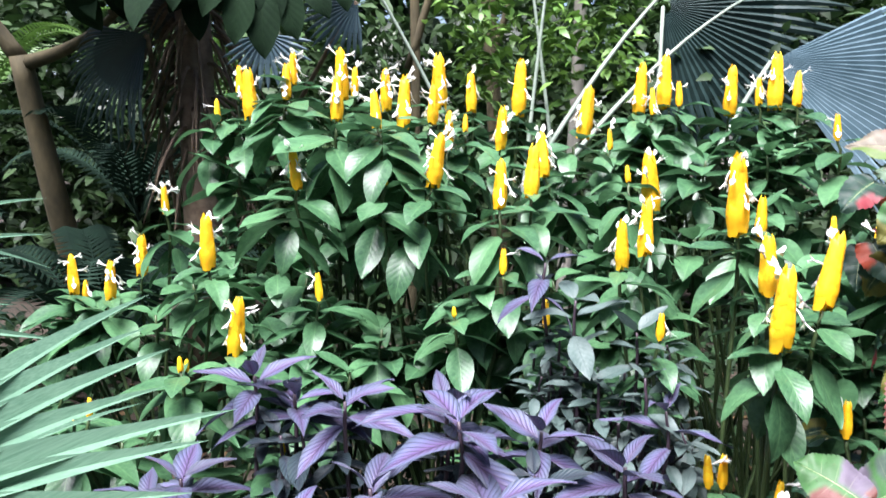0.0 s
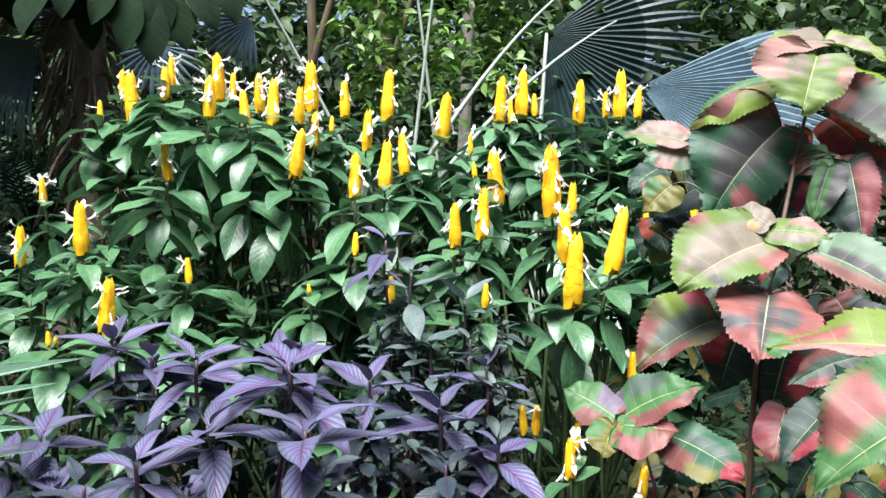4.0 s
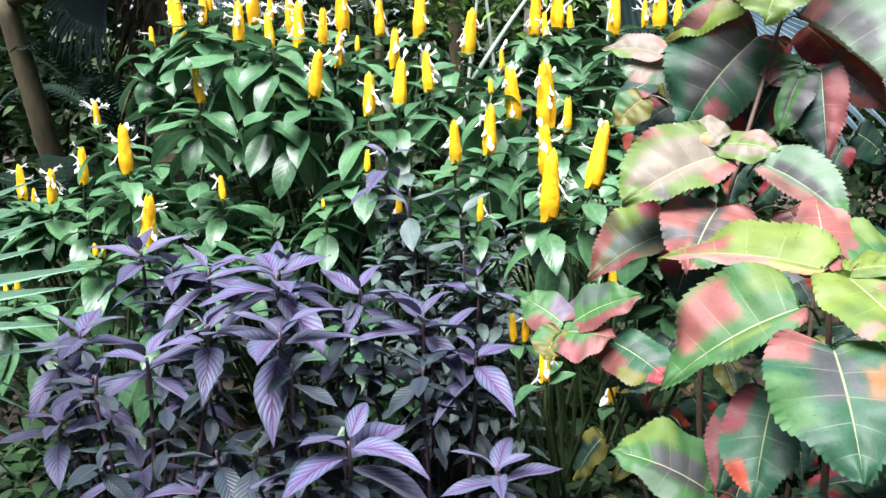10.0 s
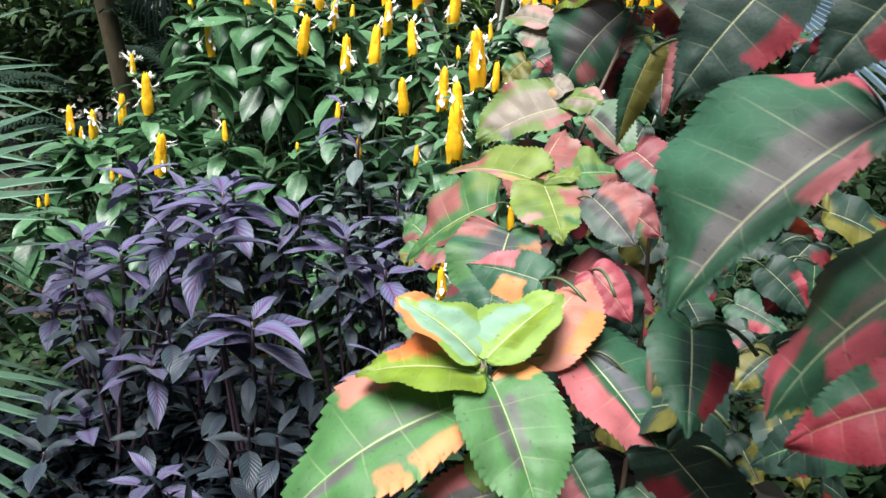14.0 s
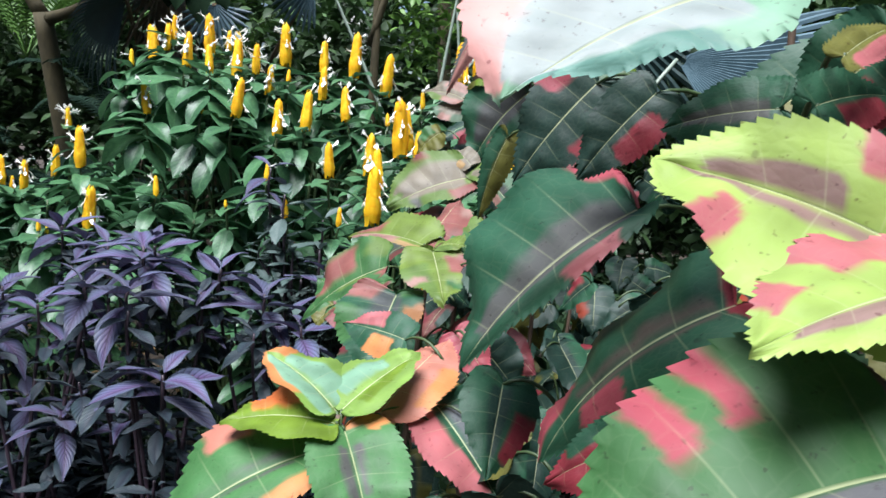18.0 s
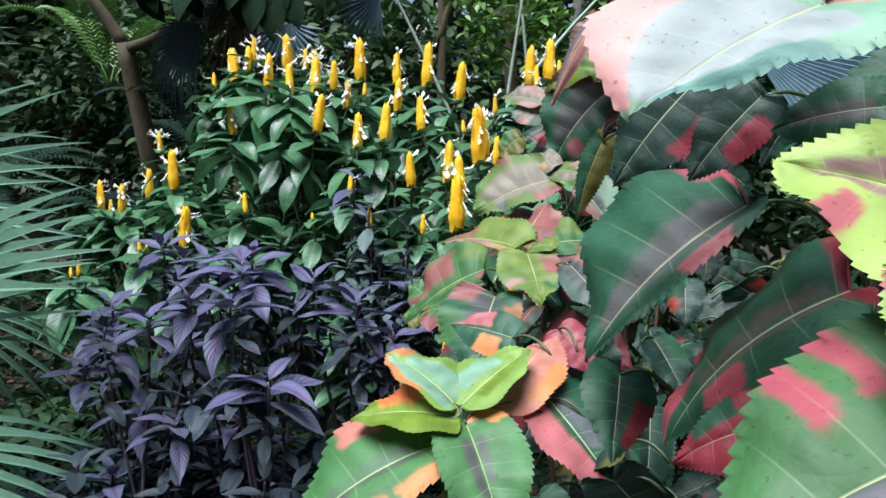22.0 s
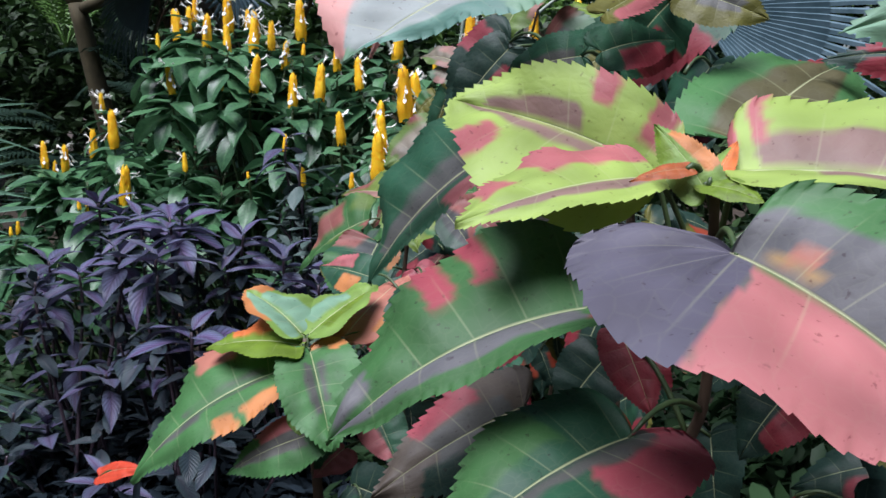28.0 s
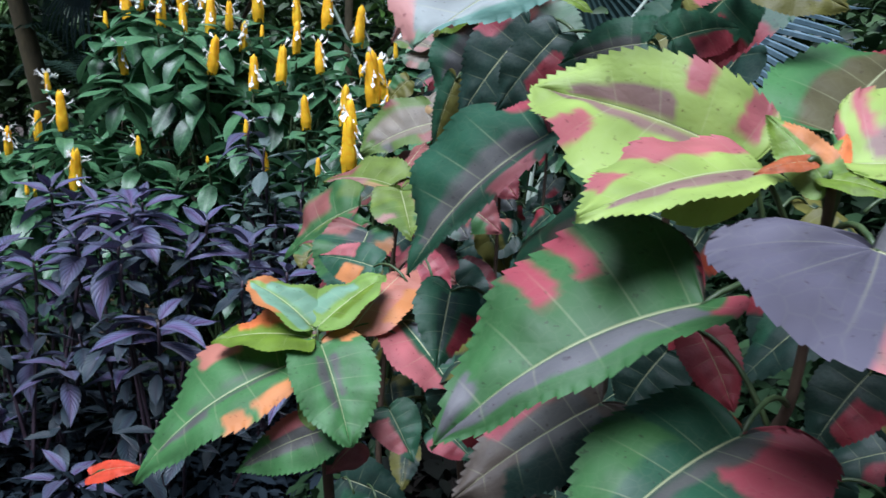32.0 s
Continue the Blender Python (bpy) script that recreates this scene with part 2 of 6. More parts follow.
pale_wood = plain_material("pale_wood", (0.2, 0.19, 0.16), (0.4, 0.38, 0.33), 24, 0.7, 0.5, 0.003, 6.0, (1, 1, 0.3))
soil = plain_material("soil", (0.018, 0.013, 0.009), (0.06, 0.045, 0.03), 9, 0.95, 0.9, 0.02, 8.0)
litter = island_material("litter", (0.05, 0.03, 0.015), (0.2, 0.13, 0.06), 0.7, 0.1)
stone = plain_material("stone", (0.28, 0.26, 0.23), (0.46, 0.43, 0.38), 14, 0.85, 0.6, 0.004, 7.0)
dead_blade = plain_material("dead_blade", (0.06, 0.06, 0.055), (0.19, 0.18, 0.16), 10, 0.7, 0.3, 0.002, 4.0, (1, 1, 1), share=0.1)
dead_fibre = plain_material("dead_fibre", (0.09, 0.06, 0.04), (0.24, 0.18, 0.12), 30, 0.9, 0.4)
# low leaves darkened in colour to stand for shade under the plants
shaded_cover_leaf = island_material("shaded_cover_leaf", (0.004, 0.012, 0.005), (0.022, 0.055, 0.018), 0.6)
far_leaf = island_material("far_leaf", (0.005, 0.015, 0.007), (0.06, 0.13, 0.036), 0.55)
# tree leaves darkened to silhouettes, shade put into the colour
shaded_leaf = leaf_material("shaded_leaf", (0.004, 0.012, 0.006), (0.011, 0.03, 0.012), (0.012, 0.03, 0.012), 8.0, 0.3, 0.8, 0.03)
shaded_leaf.node_tree.nodes["Principled BSDF"].inputs["Specular IOR Level"].default_value = 0.12
# near-black leaf colour that holds the shade beneath the persian shields
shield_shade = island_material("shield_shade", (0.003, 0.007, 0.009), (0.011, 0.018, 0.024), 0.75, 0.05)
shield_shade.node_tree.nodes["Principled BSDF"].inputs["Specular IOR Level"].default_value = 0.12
# darkened leaf colour that holds the shade inside the copperleaf row
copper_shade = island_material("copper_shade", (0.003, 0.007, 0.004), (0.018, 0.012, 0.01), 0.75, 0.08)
# pale green climbing leaves; light falling on them is in this colour too
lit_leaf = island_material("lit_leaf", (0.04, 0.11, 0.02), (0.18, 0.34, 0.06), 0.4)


# ---- building helpers ----
WORLD = {}


def thing(name, at, label, category, group="", kind=""):
    ob = new(name)
    ob.location = at
    WORLD[ob.name] = Matrix.Translation(at)
    return tagged(ob, label, category, group, kind)


def part(name, data, parent, m=None, label=""):
    """One mesh object under a thing or part, at the pose m of the world."""
    ob = new(name, data)
    m = m or Matrix()
    WORLD[ob.name] = m
    ob.parent = parent
    ob.matrix_basis = WORLD[parent.name].inverted() @ m
    if label:
        ob["label"] = label
    return ob


def mesh_from(name, verts, faces, material, uvs=None, smooth=True):
    me = bpy.data.meshes.new(name)
    me.from_pydata([tuple(v) for v in verts], [], faces)
    if uvs is not None:
        layer = me.uv_layers.new(name="UVMap")
        idx = np.empty(len(me.loops), dtype=np.int32)
        me.loops.foreach_get("vertex_index", idx)
        layer.data.foreach_set("uv", np.asarray(uvs, dtype=np.float32)[idx].ravel())
    if material:
        me.materials.append(material)
    if smooth:
        me.polygons.foreach_set("use_smooth", [True] * len(me.polygons))
    me.update()
    return me


def tube_data(points, radii, sides=6):
    """Vertices and faces of a tapered tube along points."""
    pts = [Vector(p) for p in points]
    verts, faces, uvs = [], [], []
    for i, p in enumerate(pts):
        d = (pts[min(i + 1, len(pts) - 1)] - pts[max(i - 1, 0)]).normalized()
        ref = Vector((0, 0, 1)) if abs(d.z) < 0.9 else Vector((1, 0, 0))
        a = d.cross(ref).normalized()
        b = d.cross(a)
        for s in range(sides):
            ang = 2 * math.pi * s / sides
            verts.append(p + radii[i] * (math.cos(ang) * a + math.sin(ang) * b))
            uvs.append((s / sides, i / max(1, len(pts) - 1)))
        if i:
            for s in range(sides):
                q, w = (i - 1) * sides, i * sides
                faces.append((q + s, q + (s + 1) % sides, w + (s + 1) % sides, w + s))
    faces.append(tuple(range(sides))[::-1])
    faces.append(tuple(range(len(verts) - sides, len(verts))))
    return verts, faces, uvs


def tube(name, points, radii, material, sides=6):
    v, f, u = tube_data(points, radii, sides)
    return mesh_from(name, v, f, material, u)


def curve_points(a, b, sag=(0, 0, 0), n=8):
    a, b, s = Vector(a), Vector(b), Vector(sag)
    return [a.lerp(b, i / n) + s * (4 * (i / n) * (1 - i / n)) for i in range(n + 1)]


def smooth_path(points, n=4):
    """A Catmull-Rom line through points."""
    p = [Vector(q) for q in points]
    p = [2 * p[0] - p[1]] + p + [2 * p[-1] - p[-2]]
    out = []
    for i in range(1, len(p) - 2):
        for k in range(n):
            t = k / n
            out.append(0.5 * (2 * p[i] + (p[i + 1] - p[i - 1]) * t + (2 * p[i - 1] - 5 * p[i] + 4 * p[i + 1] - p[i + 2]) * t * t + (3 * p[i] - p[i - 1] - 3 * p[i + 1] + p[i + 2]) * t ** 3))
    out.append(p[-2])
    return out


def frame_of(origin, forward, normal, size=1.0):
    """A pose with y along forward and z near normal."""
    y = Vector(forward).normalized()
    z = Vector(normal)
    z = (z - y * z.dot(y)).normalized()
    x = y.cross(z)
    m = Matrix((x, y, z)).transposed().to_4x4()
    return Matrix.Translation(origin) @ m @ Matrix.Diagonal((size, size, size, 1))


def outline(v, kind):
    """Half width of a leaf along its length, 1 at the widest."""
    if kind == "lance":
        return max(v, 0.003) ** 0.8 * (1 - v) ** 1.0 / 0.291
    if kind == "taper":
        return max(v, 0.003) ** 0.8 * (1 - v) ** 1.3 / 0.2555
    if kind == "heart":
        return max(v, 0.002) ** 0.42 * (1 - v) ** 1.05 / 0.413
    return math.sin(math.pi * v ** 0.9) ** 0.8


def leaf_mesh(name, material, width, kind="lance", bend=40.0, fold=0.15, wave=0.03, rows=12, cols=6, seed=0, quilt=0.0):
    """A leaf one unit long from its base along y, bent downwards along its length."""
    rng = random.Random(seed)
    ph = rng.uniform(0, 6)
    verts, faces, uvs = [], [], []
    y = z = 0.0
    for i in range(rows + 1):
        v = i / rows
        ang = radians(bend) * (v - 0.25)
        if i:
            y += math.cos(ang) / rows
            z -= math.sin(ang) / rows
        w = width * 0.5 * max(outline(v, kind), 0.02 if i < rows else 0.0)
        for j in range(cols + 1):
            u = 2 * j / cols - 1
            lift = fold * abs(u) * w + wave * math.sin(9 * v + ph + (2 if u > 0 else 0)) * u * u
            verts.append((u * w, y, z + lift))
            uvs.append((j / cols, v))
    for i in range(rows):
        for j in range(cols):
            a = i * (cols + 1) + j
            faces.append((a, a + 1, a + cols + 2, a + cols + 1))
    return mesh_from(name, verts, faces, material, uvs)


def aim(azimuth, rise):
    a, e = radians(azimuth), radians(rise)
    return Vector((math.cos(a) * math.cos(e), math.sin(a) * math.cos(e), math.sin(e)))


rnd = random.Random(7)

# ---- ground and background ----
def ground_sheet():
    n = 60
    xs = [math.copysign(abs(q) ** 3 * 60 + abs(q) * 4, q) for q in np.linspace(-1, 1, n)]
    verts = [(x, y + 2, 0.04 * noise.noise(Vector((x * 0.9, y * 0.9, 0))) + 0.015 * noise.noise(Vector((x * 5, y * 5, 3)))) for y in xs for x in xs]
    faces = [(r * n + c, r * n + c + 1, r * n + n + c + 1, r * n + n + c) for r in range(n - 1) for c in range(n - 1)]
    ob = new("ground", mesh_from("ground", verts, faces, soil))
    return tagged(ob, "dark damp garden soil with fallen leaves", "ground", kind="structure")


ground_sheet()


def leaf_mass(name, material, places, label, category, size, kind="stuff", droop=0.4, seed=1, slim=0.42):
    """Many small bent leaves, joined, at the given places."""
    g = np.random.RandomState(seed)
    n = len(places)
    p = np.asarray(places, dtype=float)
    az, el = g.uniform(0, 2 * np.pi, n), g.uniform(-0.9, 0.5, n)
    L = size * g.uniform(0.6, 1.3, n)
    y = np.stack([np.cos(az) * np.cos(el), np.sin(az) * np.cos(el), np.sin(el)], 1)
    up = np.tile([0, 0, 1.0], (n, 1)) + g.normal(0, 0.45, (n, 3))
    z = up - y * (up * y).sum(1, keepdims=True)
    z /= np.linalg.norm(z, axis=1, keepdims=True)
    x = np.cross(y, z)
    shape = [(0, 0, 0), (-0.5, 0.35, 0.1), (0, 0.4, 0.0), (0.5, 0.35, 0.1), (-0.38, 0.7, -0.02), (0, 0.72, -0.1), (0.38, 0.7, -0.02), (0, 1.0, -droop)]
    verts = np.concatenate([(p + L[:, None] * (a * slim * x + b * y + c * 0.5 * z))[:, None, :] for a, b, c in shape], 1).reshape(-1, 3)
    quads = [(0, 2, 1), (0, 3, 2), (1, 2, 5, 4), (2, 3, 6, 5), (4, 5, 7), (5, 6, 7)]
    faces = [tuple(i * 8 + q for q in f) for i in range(n) for f in quads]
    ob = new(name, mesh_from(name, verts, faces, material))
    return tagged(ob, label, category, kind=kind)


def cloud(n, centre, spread, seed, hollow=0.0):
    """Points in uneven clumps within an ellipsoid."""
    g = np.random.RandomState(seed)
    clumps = g.normal(0, 1, (max(4, n // 60), 3))
    clumps /= np.maximum(1, np.linalg.norm(clumps, axis=1, keepdims=True))
    pts = clumps[g.randint(0, len(clumps), n)] + g.normal(0, 0.13, (n, 3))
    return pts * np.asarray(spread) + np.asarray(centre)


leaf_mass("background_shrub", far_leaf, cloud(9000, (-3.2, 7.7, 1.3), (2.4, 0.7, 1.6), 11), "dense dark green shrub behind the flower bed", "shrub", 0.16, seed=11)
leaf_mass("background_shrub", far_leaf, cloud(9500, (0.2, 6.6, 1.5), (2.1, 0.8, 2.0), 12), "dense dark green shrub behind the flower bed", "shrub", 0.15, seed=12)
leaf_mass("background_shrub", far_leaf, cloud(9000, (3.4, 6.0, 1.6), (2.2, 0.9, 1.9), 13), "dense dark green shrub behind the flower bed", "shrub", 0.15, seed=13)
leaf_mass("background_shrub", far_leaf, cloud(3200, (-4.4, 3.4, 1.2), (1.0, 1.8, 1.5), 14), "dark green shrub beside the fan palm", "shrub", 0.15, seed=14)
leaf_mass("background_shrub", far_leaf, cloud(3200, (3.6, 2.6, 1.2), (0.9, 2.0, 1.5), 15), "dark green filler shrub behind the copperleaf bushes", "shrub", 0.15, seed=15)
# filler added in the dark gap, shade put into its leaf colour
leaf_mass("background_shrub", shaded_cover_leaf, cloud(8000, (1.95, 1.1, 0.62), (0.42, 1.1, 0.62), 25), "dark green filler shrub behind the copperleaf bushes", "shrub", 0.075, seed=25)
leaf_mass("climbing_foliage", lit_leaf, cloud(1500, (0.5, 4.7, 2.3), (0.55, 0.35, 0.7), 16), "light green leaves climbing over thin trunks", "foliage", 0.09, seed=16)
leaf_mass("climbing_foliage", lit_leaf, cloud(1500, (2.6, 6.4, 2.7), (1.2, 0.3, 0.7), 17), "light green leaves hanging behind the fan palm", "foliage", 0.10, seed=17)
# trees added all round, unseen at sides and rear, to block low light
leaf_mass("far_shade_woods", far_leaf, cloud(11000, (0, 11.5, 2.8), (9.5, 2.0, 3.8), 18), "far dark ring of garden trees added to block low sky light", "trees", 0.7, seed=18)
leaf_mass("far_shade_woods", far_leaf, cloud(7000, (-7.5, 1, 3.2), (1.6, 8, 3.8), 19), "far dark ring of garden trees added to block low sky light", "trees", 0.5, seed=19)
leaf_mass("far_shade_woods", far_leaf, cloud(7000, (7.5, 1, 3.2), (1.6, 8, 3.8), 20), "far dark ring of garden trees added to block low sky light", "trees", 0.5, seed=20)
leaf_mass("far_shade_woods", far_leaf, cloud(7000, (0, -6.5, 3.0), (8.5, 1.6, 3.6), 21), "far dark ring of garden trees added to block low sky light", "trees", 0.5, seed=21)
# leaf masses added above the view, only to block light
leaf_mass("shade_canopy", far_leaf, cloud(2200, (-1.7, 4.0, 3.3), (0.9, 0.7, 0.35), 26), "unseen leaf mass added to shade the small tree's leaves", "foliage", 0.24, seed=26)
leaf_mass("shade_canopy", far_leaf, cloud(4200, (-3.4, 8.0, 4.6), (3.0, 1.2, 0.9), 22), "leaf mass added overhead to shade the back of the bed", "foliage", 0.26, seed=22)
leaf_mass("shade_canopy", far_leaf, cloud(4000, (2.4, 1.4, 2.9), (0.85, 1.5, 0.35), 32), "unseen leaf mass added to shade behind the copperleaf row", "foliage", 0.2, seed=32)
g0 = np.random.RandomState(5)
leaf_mass("leaf_litter", litter, np.stack([g0.uniform(-2.5, 3, 2600), g0.uniform(-0.6, 5, 2600), g0.uniform(0.02, 0.06, 2600)], 1), "brown fallen leaves on the soil", "litter", 0.08, seed=23)
leaf_mass("ground_cover", shaded_cover_leaf, np.stack([g0.uniform(-4.2, 2.8, 11000), g0.uniform(1.4, 5.4, 11000), g0.uniform(0.05, 0.45, 11000) ** 1.3], 1), "low ground cover under the shrubs, shade put into its dark green", "ground cover", 0.11, seed=24)


def rock(at, size):
    bm = bmesh.new()
    bmesh.ops.create_icosphere(bm, subdivisions=4, radius=1)
    for v in bm.verts:
        k = 1 + 0.22 * noise.noise(v.co * 1.3) + 0.08 * noise.noise(v.co * 4)
        v.co = Vector((v.co.x * size * k, v.co.y * size * 0.8 * k, v.co.z * size * 0.55 * k))
    me = bpy.data.meshes.new("rock")
    bm.to_mesh(me)
    bm.free()
    me.materials.append(stone)
    me.polygons.foreach_set("use_smooth", [True] * len(me.polygons))
    ob = new("rock", me)
    ob.location = at
    tagged(ob, "pale weathered stone lying on the soil", "rock")


rock((0.02, 2.75, 0.05), 0.13)


# ---- trees and palms behind ----
def tree(base, top, radius, label, branches=(), material=None):
    t = thing("tree", base, label, "tree")
    pts = smooth_path([base, (base[0] + 0.03, base[1], base[2] + 0.5), Vector(base).lerp(Vector(top), 0.55) + Vector((0.05, 0, 0)), top], 6)
    n = len(pts)
    part("trunk", tube("trunk", pts, [radius * (1.25 - 0.45 * i / n + (0.5 if i == 0 else 0)) for i in range(n)], material or bark, 12), t)
    for a, b, sag, r in branches:
        p = curve_points(a, b, sag, 8)
        part("branch", tube("branch", p, [r * (1 - 0.6 * i / 8) for i in range(9)], material or bark, 8), t)
    return t


big_leaf_a = leaf_mesh("big_shaded_leaf", shaded_leaf, 0.5, "ellipse", 30, 0.1, 0.02, 10, 6, 31)
tree_left = tree((-2.58, 5.25, 0), (-2.66, 4.93, 1.98), 0.078, "small tree, smooth olive-brown trunk, shade put into its dark leaves",
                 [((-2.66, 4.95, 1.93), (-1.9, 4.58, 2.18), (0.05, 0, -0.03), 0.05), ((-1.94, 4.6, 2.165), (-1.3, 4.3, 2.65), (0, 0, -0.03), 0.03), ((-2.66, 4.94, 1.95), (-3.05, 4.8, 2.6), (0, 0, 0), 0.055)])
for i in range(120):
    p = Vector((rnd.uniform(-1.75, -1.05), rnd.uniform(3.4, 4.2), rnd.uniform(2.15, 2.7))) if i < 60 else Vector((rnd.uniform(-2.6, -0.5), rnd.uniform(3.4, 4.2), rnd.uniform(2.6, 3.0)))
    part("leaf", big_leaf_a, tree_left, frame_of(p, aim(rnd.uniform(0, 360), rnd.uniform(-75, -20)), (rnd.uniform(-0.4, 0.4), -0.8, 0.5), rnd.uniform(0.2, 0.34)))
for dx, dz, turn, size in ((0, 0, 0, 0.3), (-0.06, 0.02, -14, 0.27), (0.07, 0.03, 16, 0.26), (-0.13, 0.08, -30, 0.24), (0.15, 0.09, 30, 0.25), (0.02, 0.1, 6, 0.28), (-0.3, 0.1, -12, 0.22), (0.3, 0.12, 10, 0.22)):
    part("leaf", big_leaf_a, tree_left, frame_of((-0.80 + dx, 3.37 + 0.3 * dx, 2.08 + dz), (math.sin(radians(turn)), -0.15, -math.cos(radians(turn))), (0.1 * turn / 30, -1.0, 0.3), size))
tree((-0.35, 5.3, 0), (-0.3, 5.2, 3.6), 0.032, "thin tree trunk behind the bed", [((-0.32, 5.25, 1.9), (0.1, 5.1, 3.2), (0, 0, 0), 0.03)])
tree((0.62, 5.0, 0), (0.72, 4.9, 3.5), 0.04, "thin pale trunk behind the bed", (), pale_wood)
tree((0.25, 5.4, 0), (0.1, 5.3, 3.6), 0.05, "thin tree trunk behind the bed", [((0.2, 5.35, 1.9), (0.55, 5.2, 3.0), (0, 0, 0), 0.03)])


def pleated_fan(name, palm, hub, direction, normal, radius, spread, pleats, material, split=0.55, droop=0.12, seed=0):
    """A stiff costapalmate leaf: pleats joined near the hub, free at the tips. One mesh for the joined blade, one for each free tip."""
    rng = random.Random(seed)
    m = frame_of(hub, direction, normal)
    verts, faces, uvs = [], [], []
    rows = 8
    half = spread / 2
    for i in range(2 * pleats + 1):
        a = radians(-half + spread * i / (2 * pleats))
        ridge = 1 if i % 2 else -1
        for r in range(rows + 1):
            s = 0.04 + (split - 0.04) * r / rows
            d = radius * s * (0.82 + 0.18 * math.cos(a))
            verts.append((math.sin(a) * d, math.cos(a) * d, ridge * 0.5 * radians(half / pleats) * d - droop * radius * s * s * 0.6))
            uvs.append((i / (2 * pleats), s))
    for i in range(2 * pleats):
        for r in range(rows):
            b = i * (rows + 1) + r
            faces.append((b, b + rows + 1, b + rows + 2, b + 1))
    blade = part("frond", mesh_from(name, verts, faces, material, uvs, False), palm, m)
    for i in range(pleats):
        a = radians(-half + spread * (2 * i + 1) / (2 * pleats))
        w = radians(spread / pleats) * 0.42
        v, f = [], []
        end = rng.uniform(0.88, 1.0)
        twist = rng.uniform(-0.04, 0.04)
        for r in range(7):
            q = r / 6
            s = split + (end - split) * q
            k = (1 - q ** 2.2) * (1 - 0.25 * q)
            d = radius * s * (0.82 + 0.18 * math.cos(a))
            zz = -droop * radius * (s * s * 0.6 + 0.5 * q * q * rng.uniform(0.8, 1.2))
            lift = 0.3 * w * k * d
            b = a + twist * q
            for off, h in ((-w * k, -lift), (0, lift), (w * k, -lift)):
                v.append((math.sin(b + off) * d, math.cos(b + off) * d, zz + h))
        for r in range(6):
            f += [(r * 3, r * 3 + 1, r * 3 + 4, r * 3 + 3), (r * 3 + 1, r * 3 + 2, r * 3 + 5, r * 3 + 4)]
        part("leaflet", mesh_from("fan_leaflet", v, f, material, None, False), blade, m)
    return blade


fan_palm = thing("fan_palm", (1.0, 4.0, 0), "large blue-green fan palm with stiff pleated fronds", "palm")
FANS = [
    ((1.80, 4.75, 1.88), (0.93, -0.2, -0.24), (-0.15, -0.85, 0.5), 1.45, 92, 26, blue_blade),
    ((1.31, 5.30, 2.28), (0.86, -0.2, -0.45), (-0.1, -0.95, 0.12), 1.25, 135, 30, teal_shade_frond),
    ((-0.89, 3.77, 1.94), (0.05, -0.1, -1.0), (0.0, -1.0, 0.1), 0.27, 165, 15, blue_blade),
    ((-0.56, 4.57, 2.21), (-0.75, -0.1, -0.6), (0.0, -1.0, 0.1), 0.36, 120, 14, blue_blade),
    ((-1.52, 3.99, 1.97), (-0.8, -0.1, -0.55), (0.1, -0.8, 0.6), 0.62, 110, 24, teal_shade_frond),
    ((-1.40, 4.33, 2.13), (-0.98, -0.05, -0.1), (0.05, -0.9, 0.4), 0.5, 70, 12, dead_blade),
]
for i, (hub, d, nrm, r, spread, pl, skin) in enumerate(FANS):
    pleated_fan("fan_blade", fan_palm, hub, d, nrm, r, spread, pl, skin, 0.55 if i < 2 else 0.5, 0.1 if i < 4 else 0.3, 40 + i)
    foot = (1.0 + 0.05 * i, 4.4, 0.3) if i < 2 else (-1.9, 5.6, 0.0)
    part("petiole", tube("petiole", curve_points(foot, hub, (0, 0, 0.15), 8), [0.022 - 0.0012 * q for q in range(9)], pale_petiole if i < 2 else dead_fibre, 6), fan_palm)
for a, b in (((0.1, 4.2, 1.2), (-0.75, 4.4, 2.75)), ((0.35, 3.5, 1.35), (1.15, 3.9, 2.3)), ((0.42, 3.4, 1.3), (1.35, 3.8, 2.1)), ((0.55, 4.2, 0.8), (0.3, 4.4, 2.9)), ((0.3, 4.0, 1.0), (0.5, 4.2, 2.6))):
    part("petiole", tube("petiole", curve_points(a, b, (0, 0, 0.08), 8), [0.013 - 0.0009 * q for q in range(9)], pale_petiole, 6), fan_palm, None, "pale bare leaf stalk")


def feather_frond(name, owner, base, tip, sag, leaflets, length, material):
    """A pinnate frond: midrib with narrow leaflets in two rows."""
    pts = curve_points(base, tip, sag, 16)
    v, f, _ = tube_data(pts, [0.008 - 0.0004 * i for i in range(17)], 5)
    for i in range(leaflets):
        s = 0.12 + 0.86 * i / leaflets
        k = s * 16
        p = pts[int(k)].lerp(pts[min(16, int(k) + 1)], k - int(k))
        d = (pts[min(16, int(k) + 1)] - pts[int(k)]).normalized()
        side = d.cross(Vector((0, 0, 1))).normalized()
        ln = length * math.sin(math.pi * min(1.0, 0.12 + 0.8 * s)) ** 0.7
        for sg in (-1, 1):
            out = (side * sg + d * 0.45 + Vector((0, 0, 0.15))).normalized()
            n0 = len(v)
            w = d * (0.012 * length / 0.25)
            v += [p - w, p + w, p + out * ln * 0.55 + w * 0.9 + Vector((0, 0, 0.01)), p + out * ln * 0.55 - w * 0.9, p + out * ln + Vector((0, 0, -ln * 0.22))]
            f += [(n0, n0 + 1, n0 + 2, n0 + 3), (n0 + 3, n0 + 2, n0 + 4)]
    return part("frond", mesh_from(name, v, f, material, None, False), owner)


